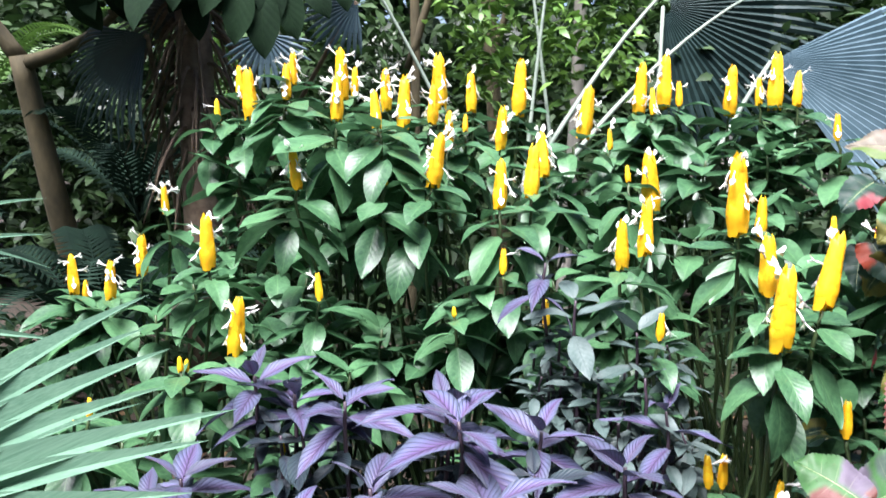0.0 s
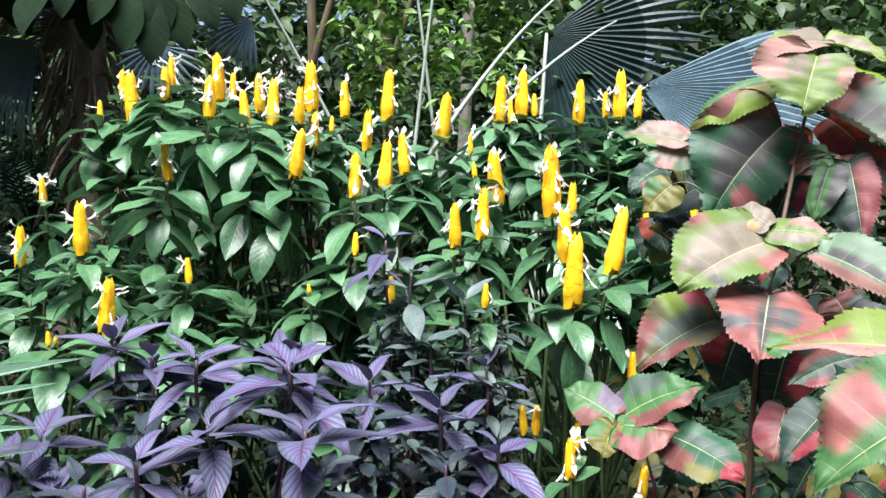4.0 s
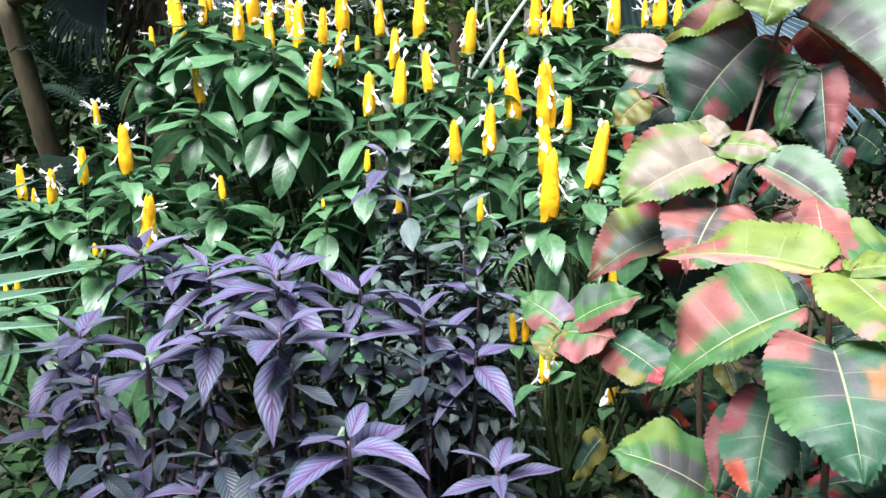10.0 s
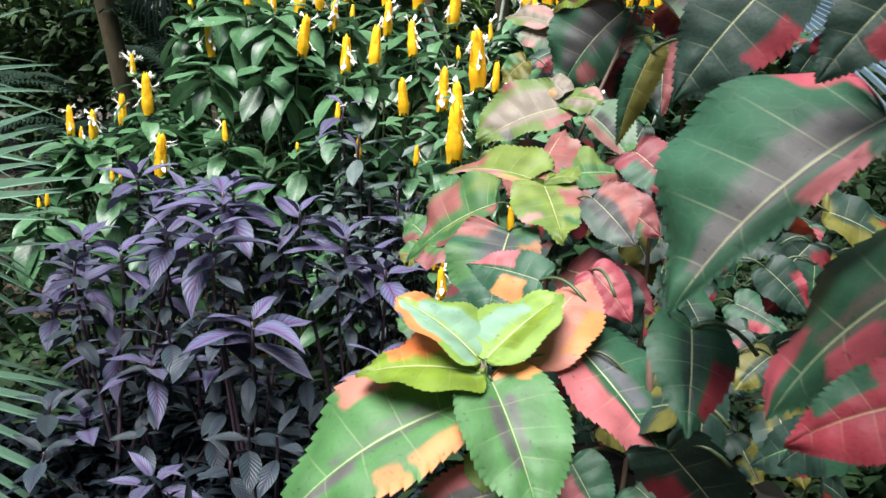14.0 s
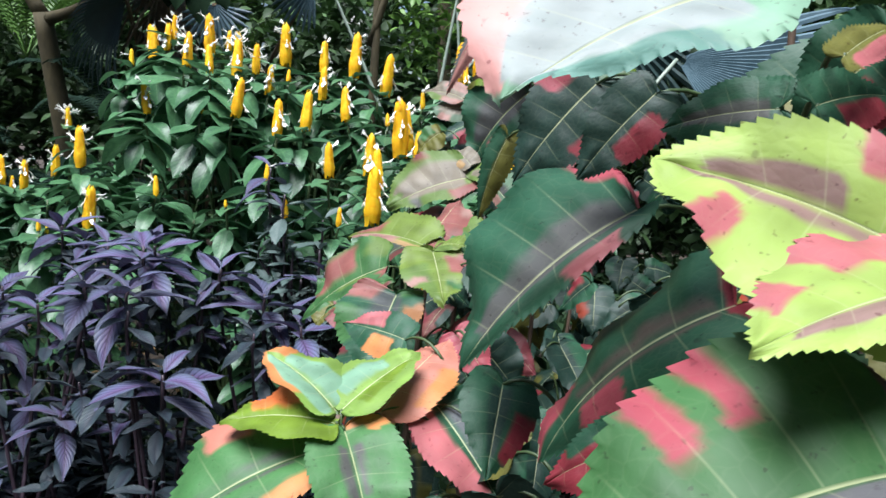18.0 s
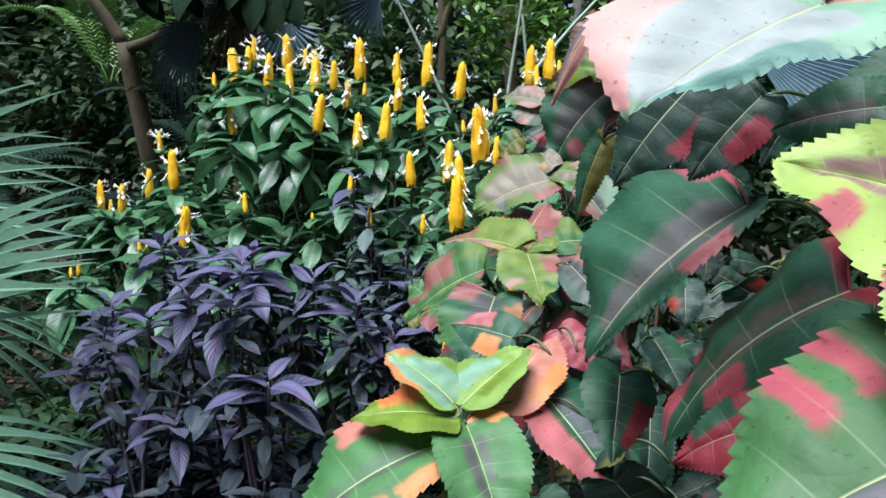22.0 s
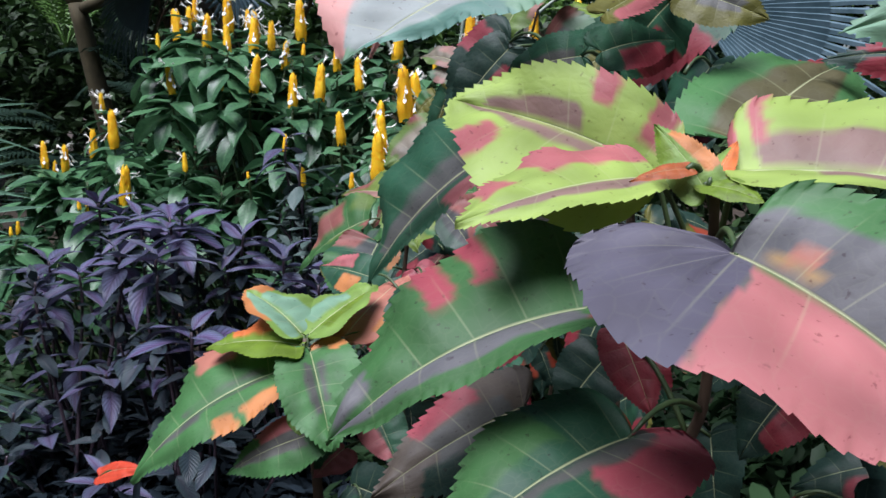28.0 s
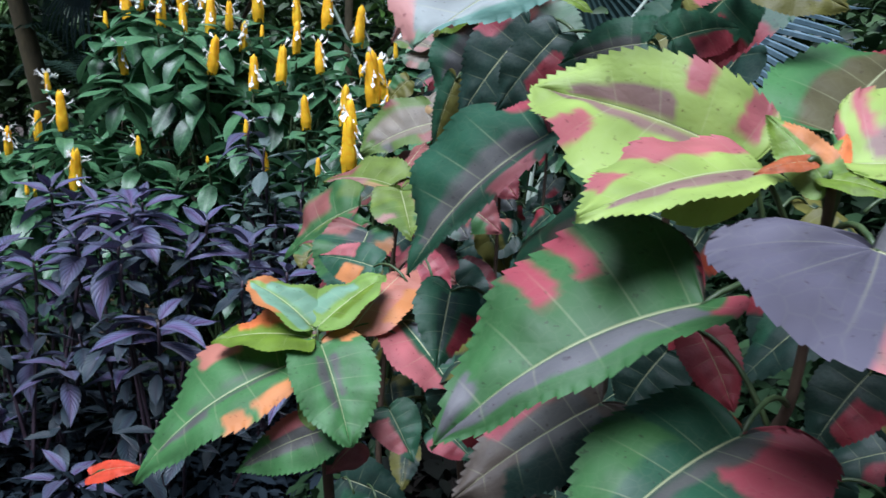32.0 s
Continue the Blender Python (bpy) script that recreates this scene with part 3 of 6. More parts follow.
def fern(at, count, reach, seed, label, rise=1.0, length=0.16, material=None):
    rng = random.Random(seed)
    t = thing("fern", at, label, "fern", "ferns behind the bed")
    for i in range(count):
        a = 2 * math.pi * (i + rng.random() * 0.6) / count
        r = reach * rng.uniform(0.75, 1.1)
        tip = (at[0] + math.cos(a) * r, at[1] + math.sin(a) * r, at[2] + rise * rng.uniform(0.35, 0.9))
        feather_frond("fern_frond", t, at, tip, (0, 0, 0.3 * reach), 30, length, material or fern_blade)
    return t


fern((-3.9, 6.6, 1.75), 11, 1.0, 3, "bright green feathery fern fronds behind the tree", 0.9)
fern((-2.05, 7.0, 1.7), 12, 1.05, 4, "bright green feathery fern fronds behind the tree", 0.9)
fern((-3.4, 4.0, 0.5), 9, 1.0, 5, "feathery cycad fronds with shade put into their dark green", 0.7, 0.2, shaded_frond)
fern((-1.75, 3.9, 0.3), 10, 1.0, 6, "feathery cycad fronds with shade put into their dark green", 0.75, 0.2, shaded_frond)
fern((-2.3, 5.7, 0.9), 9, 1.0, 7, "feathery cycad fronds with shade put into their dark green", 0.8, 0.22, shaded_frond)


# ---- slender fan palm in the foreground ----
def needle_frond(palm, hub, direction, normal, radius, spread, blades, droop, seed, width=0.02):
    rng = random.Random(seed)
    m = frame_of(hub, direction, normal)
    v, f, u = [], [], []
    steps = 24
    for i in range(steps + 1):
        a = radians(-spread / 2 + spread * i / steps)
        for s in (0.0, 0.09, 0.18):
            v.append((math.sin(a) * radius * s, math.cos(a) * radius * s, (0.012 if i % 2 else -0.012) * radius * s * 3 - droop * radius * s * s * 0.5))
            u.append((i / steps, s))
    for i in range(steps):
        for s in range(2):
            b = i * 3 + s
            f.append((b, b + 3, b + 4, b + 1))
    blade = part("frond", mesh_from("needle_blade", v, f, palm_blade, u, False), palm, m)
    for i in range(blades):
        a = radians(-spread / 2 + spread * (i + 0.5) / blades + rng.uniform(-1.5, 1.5))
        end = rng.uniform(0.78, 1.05) * (0.8 + 0.2 * math.cos(a))
        dr = droop * rng.uniform(0.5, 1.5)
        v, f = [], []
        for r in range(11):
            q = r / 10
            s = 0.13 + (end - 0.13) * q
            w = width * radius * (0.75 + 0.5 * math.sin(math.pi * min(1, q + 0.25))) * (1 - q ** 3)
            d = radius * s
            zz = -droop * radius * s * s * 0.5 - dr * radius * 0.6 * q * q * q
            c, e = math.sin(a), math.cos(a)
            v += [(c * d - e * w, e * d + c * w, zz + w * 0.5), (c * d, e * d, zz - w * 0.3), (c * d + e * w, e * d - c * w, zz + w * 0.5)]
        for r in range(10):
            f += [(r * 3, r * 3 + 1, r * 3 + 4, r * 3 + 3), (r * 3 + 1, r * 3 + 2, r * 3 + 5, r * 3 + 4)]
        part("leaflet", mesh_from("needle_leaflet", v, f, palm_blade, None, False), blade, m)
    return blade


slim_palm = thing("fan_palm", (-1.6, 1.7, 0), "slender fan palm with narrow silvery green blades", "palm")
part("trunk", tube("palm_trunk", [(-1.6, 1.7, 0), (-1.58, 1.71, 0.25), (-1.57, 1.72, 0.45)], [0.07, 0.06, 0.05], dead_fibre, 10), slim_palm)
NEEDLES = [
    ((-2.128, 1.982, 1.014), (0.80, 0.40, 0.45), (0.52, -0.46, 0.76), 1.03, 95, 12, 0.20, 0.027),
    ((-0.974, 1.017, 0.904), (0.87, 0.36, 0.34), (0.51, -0.46, 0.81), 0.68, 44, 7, 0.10, 0.036),
    ((-1.074, 1.292, 0.830), (0.78, -0.08, -0.62), (0.49, -0.48, 0.82), 0.59, 110, 12, 0.35, 0.016),
    ((-0.850, 0.778, 0.560), (0.92, 0.36, 0.02), (0.30, -0.43, 0.95), 0.86, 66, 10, 0.75, 0.014),
    ((-2.271, 2.137, 1.530), (0.89, 0.30, 0.35), (0.52, -0.46, 0.67), 0.75, 100, 9, 0.20, 0.030),
    ((-0.771, 0.820, 0.665), (0.78, 0.11, -0.61), (0.50, -0.45, 0.89), 0.53, 55, 6, 0.30, 0.024),
    ((-2.319, 2.172, 1.201), (0.99, 0.16, -0.03), (0.52, -0.46, 0.72), 1.06, 60, 7, 0.20, 0.020),
    ((-1.207, 1.129, 0.709), (0.92, 0.23, 0.31), (0.52, -0.45, 0.85), 0.74, 40, 4, 0.15, 0.022),
]
for i, (hub, d, nrm, r, spread, n, dr, w) in enumerate(NEEDLES):
    needle_frond(slim_palm, hub, d, nrm, r, spread, n, dr, 60 + i, w)
    part("petiole", tube("petiole", curve_points((-1.57, 1.72, 0.42), hub, (0, 0, 0.06), 8), [0.009 - 0.0004 * q for q in range(9)], green_stem, 6), slim_palm)


# ---- golden shrimp plants ----
def spike_mesh(name, ranks, rows, seed):
    """A flower spike one unit high: overlapping bracts round an axis."""
    rng = random.Random(seed)
    verts, faces, uvs = [], [], []
    av, af, au = tube_data([(0, 0, -0.06), (0, 0, 0.5), (0, 0, 0.95)], [0.03, 0.03, 0.015], 6)
    verts += [tuple(q) for q in av]
    faces += af
    uvs += au
    def girth(z):
        return 0.108 * (1 - 0.52 * z) * min(1.0, 0.74 + 1.3 * z) * math.sqrt(max(0.02, 1 - max(0.0, (z - 0.8) / 0.22) ** 2))

    for r in range(rows):
        t = r / (rows - 1)
        for k in range(ranks):
            z1 = -0.05 + 0.82 * (r + 0.5 * (k % 2)) / (rows - 0.5) + rng.uniform(-0.025, 0.025)
            size = (0.34 - 0.12 * t) * rng.uniform(0.88, 1.12)
            a = 2 * math.pi * k / ranks + rng.uniform(-0.16, 0.16)
            flare = rng.uniform(0.0, 0.018) * (1 - 0.5 * t)
            n0 = len(verts)
            for i in range(7):
                v = i / 6
                z = min(1.0, z1 + size * v)
                half = (math.pi / ranks) * 1.25 * math.sin(math.pi * (0.16 + 0.84 * v)) ** 0.6 if i < 6 else 0.02
                for j in range(5):
                    u = j / 2 - 1
                    rad = girth(max(0.0, min(0.99, z))) + 0.009 * (1 - v) + flare * v * v + 0.012 * (1 - abs(u)) - 0.006
                    b = a + u * half
                    verts.append((math.cos(b) * rad, math.sin(b) * rad, z + 0.014 * abs(u)))
                    uvs.append((j / 4, v))
            for i in range(6):
                for j in range(4):
                    b = n0 + i * 5 + j
                    faces.append((b, b + 1, b + 6, b + 5))
    return mesh_from(name, verts, faces, golden_bract, uvs)


SPIKES = [spike_mesh("flower_spike", 4, 6, 71), spike_mesh("flower_spike", 4, 7, 72), spike_mesh("flower_spike", 6, 6, 73), spike_mesh("flower_spike", 4, 4, 74)]


def white_flower_mesh(seed, curl):
    """A slender two-lipped flower, one unit long along y, opening at its end."""
    rng = random.Random(seed)
    pts = [(0, q, 0.35 * q * (1 - q) * curl * 2 - 0.12 * curl * q) for q in (0, 0.2, 0.4, 0.6)]
    v, f, _ = tube_data(pts, [0.035, 0.045, 0.06, 0.085], 6)
    v = [tuple(q) for q in v]
    top = Vector(pts[-1])
    for ang, ln in ((34, 0.55), (-26, 0.46), (-52, 0.42), (4, 0.42)):
        a = radians(ang + rng.uniform(-12, 12))
        n0 = len(v)
        for i in range(5):
            q = i / 4
            b = a * (0.45 + 0.4 * q)
            p = top + Vector((0.04 * math.sin(ang), math.cos(b) * ln * q, math.sin(b) * ln * q))
            w = 0.17 * math.sin(math.pi * (0.25 + 0.70 * q))
            v += [tuple(p + Vector((-w, 0, 0.02))), tuple(p), tuple(p + Vector((w, 0, 0.02)))]
        for i in range(4):
            b = n0 + i * 3
            f += [(b, b + 1, b + 4, b + 3), (b + 1, b + 2, b + 5, b + 4)]
    return mesh_from("white_flower", v, f, white_petal)


WHITES = [white_flower_mesh(80 + i, c) for i, c in enumerate((0.4, 0.9, 1.3, -0.5))]
# ---- dead fronds and white blossom behind the bed ----
dead_palm = thing("dead_palm_skirt", (-1.38, 4.27, 0), "brown dead fronds hanging round a palm trunk", "palm")
part("trunk", tube("dead_trunk", [(-1.38, 4.27, 0), (-1.38, 4.27, 1.0), (-1.38, 4.27, 2.3)], [0.12, 0.1, 0.09], dead_fibre, 12), dead_palm)
skirt = random.Random(77)
for i in range(70):
    a, z = skirt.uniform(0, 2 * math.pi), skirt.uniform(1.35, 2.2)
    p = Vector((-1.38 + 0.1 * math.cos(a), 4.27 + 0.1 * math.sin(a), z))
    q = p + Vector((math.cos(a) * skirt.uniform(0.1, 0.32), math.sin(a) * skirt.uniform(0.1, 0.32), -skirt.uniform(0.2, 0.6)))
    part("dead_leaflet", tube("dead_leaflet", curve_points(p, q, (0, 0, 0.06), 5), [0.011, 0.012, 0.01, 0.008, 0.005, 0.002], dead_fibre, 4), dead_palm)
blossom = thing("white_blossom_spray", (-0.50, 5.95, 0), "thin shrub with sprays of small white flowers", "shrub")
spray = random.Random(78)
tiny = white_flower_mesh(88, 0.6)
for i in range(5):
    top = Vector((-0.50 + spray.uniform(-0.12, 0.12), 5.95 + spray.uniform(-0.1, 0.1), 2.07 + spray.uniform(-0.02, 0.16)))
    part("stem", tube("blossom_stem", curve_points((-0.50, 5.95, 0), top, (0.02, 0, 0), 6), [0.008 - 0.001 * q for q in range(7)], green_stem, 5), blossom)
    for k in range(11):
        p = top + Vector((spray.gauss(0, 0.03), spray.gauss(0, 0.03), -0.026 * k))
        part("white_flower", tiny, blossom, frame_of(p, aim(spray.uniform(0, 360), spray.uniform(-20, 50)), (0, 0, 1), spray.uniform(0.04, 0.055)))



SHRIMP_LEAVES = [leaf_mesh("shrimp_leaf", shrimp_leaf, w, "lance", b, 0.22, 0.018, 12, 6, 90 + i) for i, (w, b) in enumerate(((0.46, 24), (0.5, 40), (0.43, 55), (0.47, 10), (0.49, 32), (0.44, 66)))]

SHRUB_BASES = {"l": (-0.85, 2.3, 0), "r": (-0.45, 2.75, 0), "c": (0.0, 2.35, 0), "m": (-0.05, 2.0, 0), "f": (0.62, 1.75, 0), "b": (0.9, 2.6, 0)}
SHRUBS = {k: thing("golden_shrimp_plant", v, "bushy golden shrimp plant with yellow flower spikes and glossy leaves", "shrub", "golden shrimp plants in the bed") for k, v in SHRUB_BASES.items()}


def leafy_stem(owner, leaves, top, base, nodes, gap, size, rng, material, first=0.0, droop=(20, -25), radius=0.004, grow=1.28, name="leaf", tilt=(0, 0)):
    """A stem from base to top with crossed pairs of leaves below its end."""
    top, base = Vector(top), Vector(base)
    mid = Vector((base.x * 0.45 + top.x * 0.55, base.y * 0.45 + top.y * 0.55, base.z + (top.z - base.z) * 0.45))
    pts = smooth_path([base, mid, top - Vector((tilt[0], tilt[1], 1)) * 0.12 * min(1, (top - base).length), top], 5)
    n = len(pts)
    part("stem", tube("stem", pts, [radius * (1.9 - 0.9 * i / (n - 1)) for i in range(n)], material, 6), owner)
    axis = (pts[-1] - pts[-4]).normalized()
    az = rng.uniform(0, 180)
    for k in range(nodes):
        d = first + gap * k
        p = top - axis * d
        rise = droop[0] + (droop[1] - droop[0]) * k / max(1, nodes - 1)
        ln = size * (1 if k else 0.8) * min(1.5, grow ** k) * (1 if k < 4 else 0.72)
        for s in range(2):
            a = az + 90 * k + 180 * s + rng.uniform(-18, 18)
            l = ln * rng.uniform(0.82, 1.15)
            dirn = aim(a, rise + rng.uniform(-14, 14))
            part(name, rng.choice(leaves), owner, frame_of(p + dirn * 0.006, dirn, Vector((rng.uniform(-0.25, 0.25), rng.uniform(-0.25, 0.25), 1)), l))


def spike(shrub, at, height, lean):
    """A flowering shoot: stem, leaves, spike and its white flowers."""
    owner = SHRUBS[shrub]
    rng = random.Random(int(1000 * (at[0] + 3 * at[1] + 7 * at[2])))
    b = SHRUB_BASES[shrub]
    foot = (b[0] + rng.uniform(-0.12, 0.12), b[1] + rng.uniform(-0.12, 0.12), 0.0)
    axis = Vector((lean[0], lean[1], 1)).normalized()
    small = height < 0.05
    m = Matrix.Translation(at) @ (Vector((0, 0, 1)).rotation_difference(axis)).to_matrix().to_4x4() @ pose(0, 0, 0, 0, 0, rng.uniform(0, 90))
    girth = 1.42 * max(height, 0.62 * height + 0.026)
    sp = part("flower_spike", SPIKES[3] if height < 0.075 else rng.choice(SPIKES[:3]), owner, m @ Matrix.Diagonal((girth, girth, height, 1)))
    count = 0 if small else rng.choice((5, 6, 8, 9, 10)) if height > 0.08 else rng.choice((1, 2, 3))
    for i in range(count):
        a = rng.uniform(0, 360)
        h = rng.uniform(0.5, 0.97)
        p = Vector(at) + axis * (height * h) + aim(a, 0) * 0.09 * girth * (1 - 0.52 * h)
        d = aim(a, rng.uniform(-5, 65))
        if rng.random() < 0.5:
            h = rng.uniform(0.3, 0.8)
            d, p = aim(a, rng.uniform(-84, -66)), Vector(at) + axis * (height * h) + aim(a, 0) * 0.115 * girth * (1 - 0.52 * h)
        part("white_flower", rng.choice(WHITES), sp, frame_of(p, d, (0, 0, 1), rng.uniform(0.028, 0.04)))
    leafy_stem(owner, SHRIMP_LEAVES, Vector(at), foot, 1 if shrub == "f" and at[2] < 0.95 else 4 if small or shrub == "f" else 6, 0.02 + 0.012 * rng.random(), (0.092 if shrub == "f" else 0.128) * rng.uniform(0.9, 1.2), rng, green_stem, 0.012, (8, -46), 0.0035, 1.09, "leaf", lean)


spike("r", (-0.808, 2.700, 1.521), 0.073, (-0.02, -0.01))
spike("r", (-0.686, 2.660, 1.529), 0.161, (-0.03, -0.04))
spike("r", (-0.733, 2.720, 1.596), 0.106, (-0.02, -0.03))
spike("r", (-0.501, 2.450, 1.623), 0.093, (0.03, -0.01))
spike("r", (-0.517, 2.420, 1.577), 0.104, (0.02, 0.07))
spike("r", (-0.353, 2.450, 1.579), 0.148, (-0.01, -0.08))
spike("r", (-0.335, 2.200, 1.507), 0.123, (0.03, 0.06))
spike("r", (-0.336, 2.600, 1.593), 0.090, (0.06, -0.10))
spike("r", (-0.219, 2.130, 1.486), 0.097, (-0.08, 0.05))
spike("r", (-0.216, 2.400, 1.542), 0.118, (-0.01, -0.12))
spike("r", (-0.156, 2.220, 1.487), 0.140, (0.05, 0.03))
spike("c", (-0.062, 2.500, 1.550), 0.163, (0.00, -0.08))
spike("c", (-0.075, 2.200, 1.496), 0.104, (0.06, -0.09))
spike("c", (0.040, 2.700, 1.547), 0.127, (-0.01, 0.04))
spike("c", (0.189, 2.620, 1.533), 0.172, (0.06, -0.02))
spike("c", (-0.035, 2.230, 1.426), 0.104, (0.06, 0.05))
spike("c", (0.120, 2.400, 1.426), 0.123, (0.06, -0.08))
spike("b", (0.364, 2.400, 1.456), 0.152, (0.12, -0.06))
spike("b", (0.483, 2.600, 1.417), 0.068, (-0.06, 0.01))
spike("f", (0.506, 2.130, 1.253), 0.164, (-0.09, -0.10))
spike("f", (0.428, 1.860, 1.184), 0.129, (0.03, -0.00))
spike("f", (0.343, 1.700, 1.178), 0.103, (-0.04, -0.11))
spike("b", (0.604, 2.750, 1.535), 0.165, (0.05, -0.08))
spike("b", (0.687, 2.750, 1.555), 0.173, (0.02, -0.02))
spike("b", (0.731, 2.720, 1.558), 0.080, (-0.02, 0.07))
spike("b", (0.640, 2.700, 1.533), 0.083, (-0.04, 0.05))
spike("b", (0.881, 2.670, 1.526), 0.158, (0.03, -0.06))
spike("b", (1.058, 2.750, 1.549), 0.182, (0.01, -0.03))
spike("b", (1.005, 2.750, 1.560), 0.091, (-0.01, 0.03))
spike("b", (1.111, 2.700, 1.553), 0.112, (0.04, 0.05))
spike("b", (1.064, 2.300, 1.442), 0.073, (-0.04, 0.01))
spike("f", (0.564, 1.640, 1.257), 0.164, (-0.04, -0.06))
spike("f", (0.611, 1.640, 1.253), 0.079, (0.05, 0.05))
spike("f", (0.546, 1.420, 1.173), 0.109, (-0.05, -0.07))
spike("f", (0.548, 1.360, 1.091), 0.146, (0.02, -0.11))
spike("f", (0.579, 1.400, 1.069), 0.030, (0.21, -0.03))
spike("f", (0.646, 1.420, 1.149), 0.137, (0.19, 0.03))
spike("b", (0.946, 1.720, 1.226), 0.074, (-0.10, 0.07))
spike("b", (0.924, 1.780, 1.200), 0.057, (-0.04, -0.04))
spike("b", (0.882, 1.900, 1.203), 0.063, (-0.04, -0.01))
spike("l", (-0.853, 2.300, 1.250), 0.082, (-0.03, -0.04))
spike("l", (-0.658, 2.050, 1.126), 0.143, (0.02, -0.07))
spike("l", (-0.973, 2.400, 1.052), 0.125, (0.06, -0.05))
spike("l", (-1.009, 2.250, 1.006), 0.114, (0.11, -0.10))
spike("l", (-1.137, 2.300, 1.014), 0.114, (-0.05, 0.05))
spike("l", (-1.129, 2.350, 0.983), 0.060, (0.01, 0.08))
spike("m", (-0.368, 2.040, 1.042), 0.072, (-0.06, 0.04))
spike("l", (-0.569, 1.950, 0.924), 0.150, (0.14, -0.10))
spike("c", (-0.424, 2.080, 1.330), 0.109, (-0.08, -0.12))
spike("c", (-0.069, 2.000, 1.339), 0.130, (0.17, -0.06))
spike("c", (0.094, 1.950, 1.286), 0.119, (0.04, -0.02))
spike("c", (0.175, 2.000, 1.310), 0.130, (0.07, 0.02))
spike("c", (0.240, 2.300, 1.348), 0.126, (-0.07, 0.04))
spike("m", (0.097, 1.850, 1.141), 0.058, (0.04, 0.05))
spike("m", (0.058, 1.900, 1.131), 0.045, (0.12, -0.04))
spike("m", (0.190, 1.770, 1.033), 0.064, (-0.03, -0.10))
spike("c", (0.015, 2.300, 1.474), 0.049, (0.02, 0.08))
spike("m", (-0.017, 1.800, 1.049), 0.023, (-0.04, -0.10))
spike("f", (0.480, 1.500, 0.775), 0.066, (-0.09, -0.05))
spike("f", (0.506, 1.500, 0.774), 0.065, (0.06, 0.06))
spike("f", (0.537, 1.300, 0.751), 0.082, (-0.05, -0.06))
spike("f", (0.565, 1.380, 0.775), 0.064, (0.11, 0.04))
spike("f", (0.666, 1.250, 0.723), 0.072, (0.06, -0.11))
spike("f", (0.690, 1.400, 0.914), 0.068, (0.00, -0.01))
spike("l", (-0.660, 1.850, 0.905), 0.033, (0.11, -0.04))
spike("l", (-0.378, 1.600, 0.800), 0.030, (0.26, -0.08))
spike("l", (-0.829, 1.700, 0.847), 0.046, (0.12, -0.09))
spike("l", (-0.873, 1.720, 0.834), 0.032, (-0.01, -0.01))
spike("l", (-0.655, 1.800, 0.921), 0.037, (-0.02, -0.07))
spike("f", (0.402, 1.600, 1.045), 0.055, (0.05, -0.06))
spike("b", (0.437, 2.100, 1.338), 0.044, (-0.09, 0.07))
spike("c", (-0.187, 2.000, 1.339), 0.021, (0.03, -0.08))


def leafy_shoot(shrub, top, nodes=5, size=0.115):
    rng = random.Random(int(1000 * (top[0] + 5 * top[1] + 3 * top[2])))
    b = SHRUB_BASES[shrub]
    leafy_stem(SHRUBS[shrub], SHRIMP_LEAVES, top, (b[0] + rng.uniform(-0.15, 0.15), b[1] + rng.uniform(-0.15, 0.15), 0), nodes, 0.024, size, rng, green_stem, 0.0, (30, -35), 0.0035, 1.08)


def dome(shrub, centre, spread, count, seed):
    """Flowerless shoots spread over the front and top of a shrub."""
    rng = random.Random(seed)
    for _ in range(count):
        a, e = radians(rng.uniform(180, 360)), radians(rng.uniform(-5, 80))
        k = rng.uniform(0.78, 1.0)
        leafy_shoot(shrub, (centre[0] + spread[0] * k * math.cos(a) * math.cos(e), centre[1] + spread[1] * k * math.sin(a) * math.cos(e), centre[2] + spread[2] * k * math.sin(e)), rng.choice((4, 5, 6)), rng.uniform(0.12, 0.15))


dome("c", (0.0, 2.45, 0.9), (0.62, 0.5, 0.5), 24, 101)
dome("r", (-0.4, 2.75, 1.0), (0.5, 0.5, 0.5), 16, 102)
dome("m", (-0.1, 2.1, 0.55), (0.6, 0.35, 0.5), 22, 103)
dome("l", (-0.85, 2.35, 0.6), (0.45, 0.45, 0.5), 16, 104)
dome("f", (0.66, 1.85, 0.7), (0.36, 0.36, 0.46), 9, 105)
dome("b", (0.85, 2.7, 0.95), (0.55, 0.55, 0.58), 22, 106)


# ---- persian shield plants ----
leaf_mass("ground_cover", shaded_cover_leaf, np.stack([g0.uniform(-1.9, -0.4, 3600), g0.uniform(0.5, 2.0, 3600), g0.uniform(0.04, 0.3, 3600)], 1), "leaves under the fan palm, shade put into their dark green", "ground cover", 0.1, seed=30)
leaf_mass("ground_cover", shaded_cover_leaf, np.stack([g0.uniform(0.5, 1.6, 3200), g0.uniform(0.75, 1.9, 3200), g0.uniform(0.04, 0.42, 3200)], 1), "leaves at the foot of the copperleaf row, shaded in colour", "ground cover", 0.08, seed=31)
# filler leaves low down, shade put into their colour
leaf_mass("shield_shade_undergrowth", shield_shade, np.stack([g0.uniform(-0.75, 0.62, 9000), g0.uniform(0.72, 1.75, 9000), g0.uniform(0.03, 0.34, 9000)], 1), "inner leaves under the persian shields, shade put into purple-grey colour", "foliage", 0.062, seed=27, slim=0.36)
leaf_mass("copper_shade_undergrowth", copper_shade, np.concatenate([cloud(4400, (1.05, 0.6, 0.3), (0.32, 0.75, 0.3), 28), cloud(3600, (1.3, 0.15, 0.32), (0.4, 0.35, 0.32), 29)]), "inner copperleaf row leaves, shade put into dark green and maroon", "foliage", 0.062, seed=28, slim=0.6)
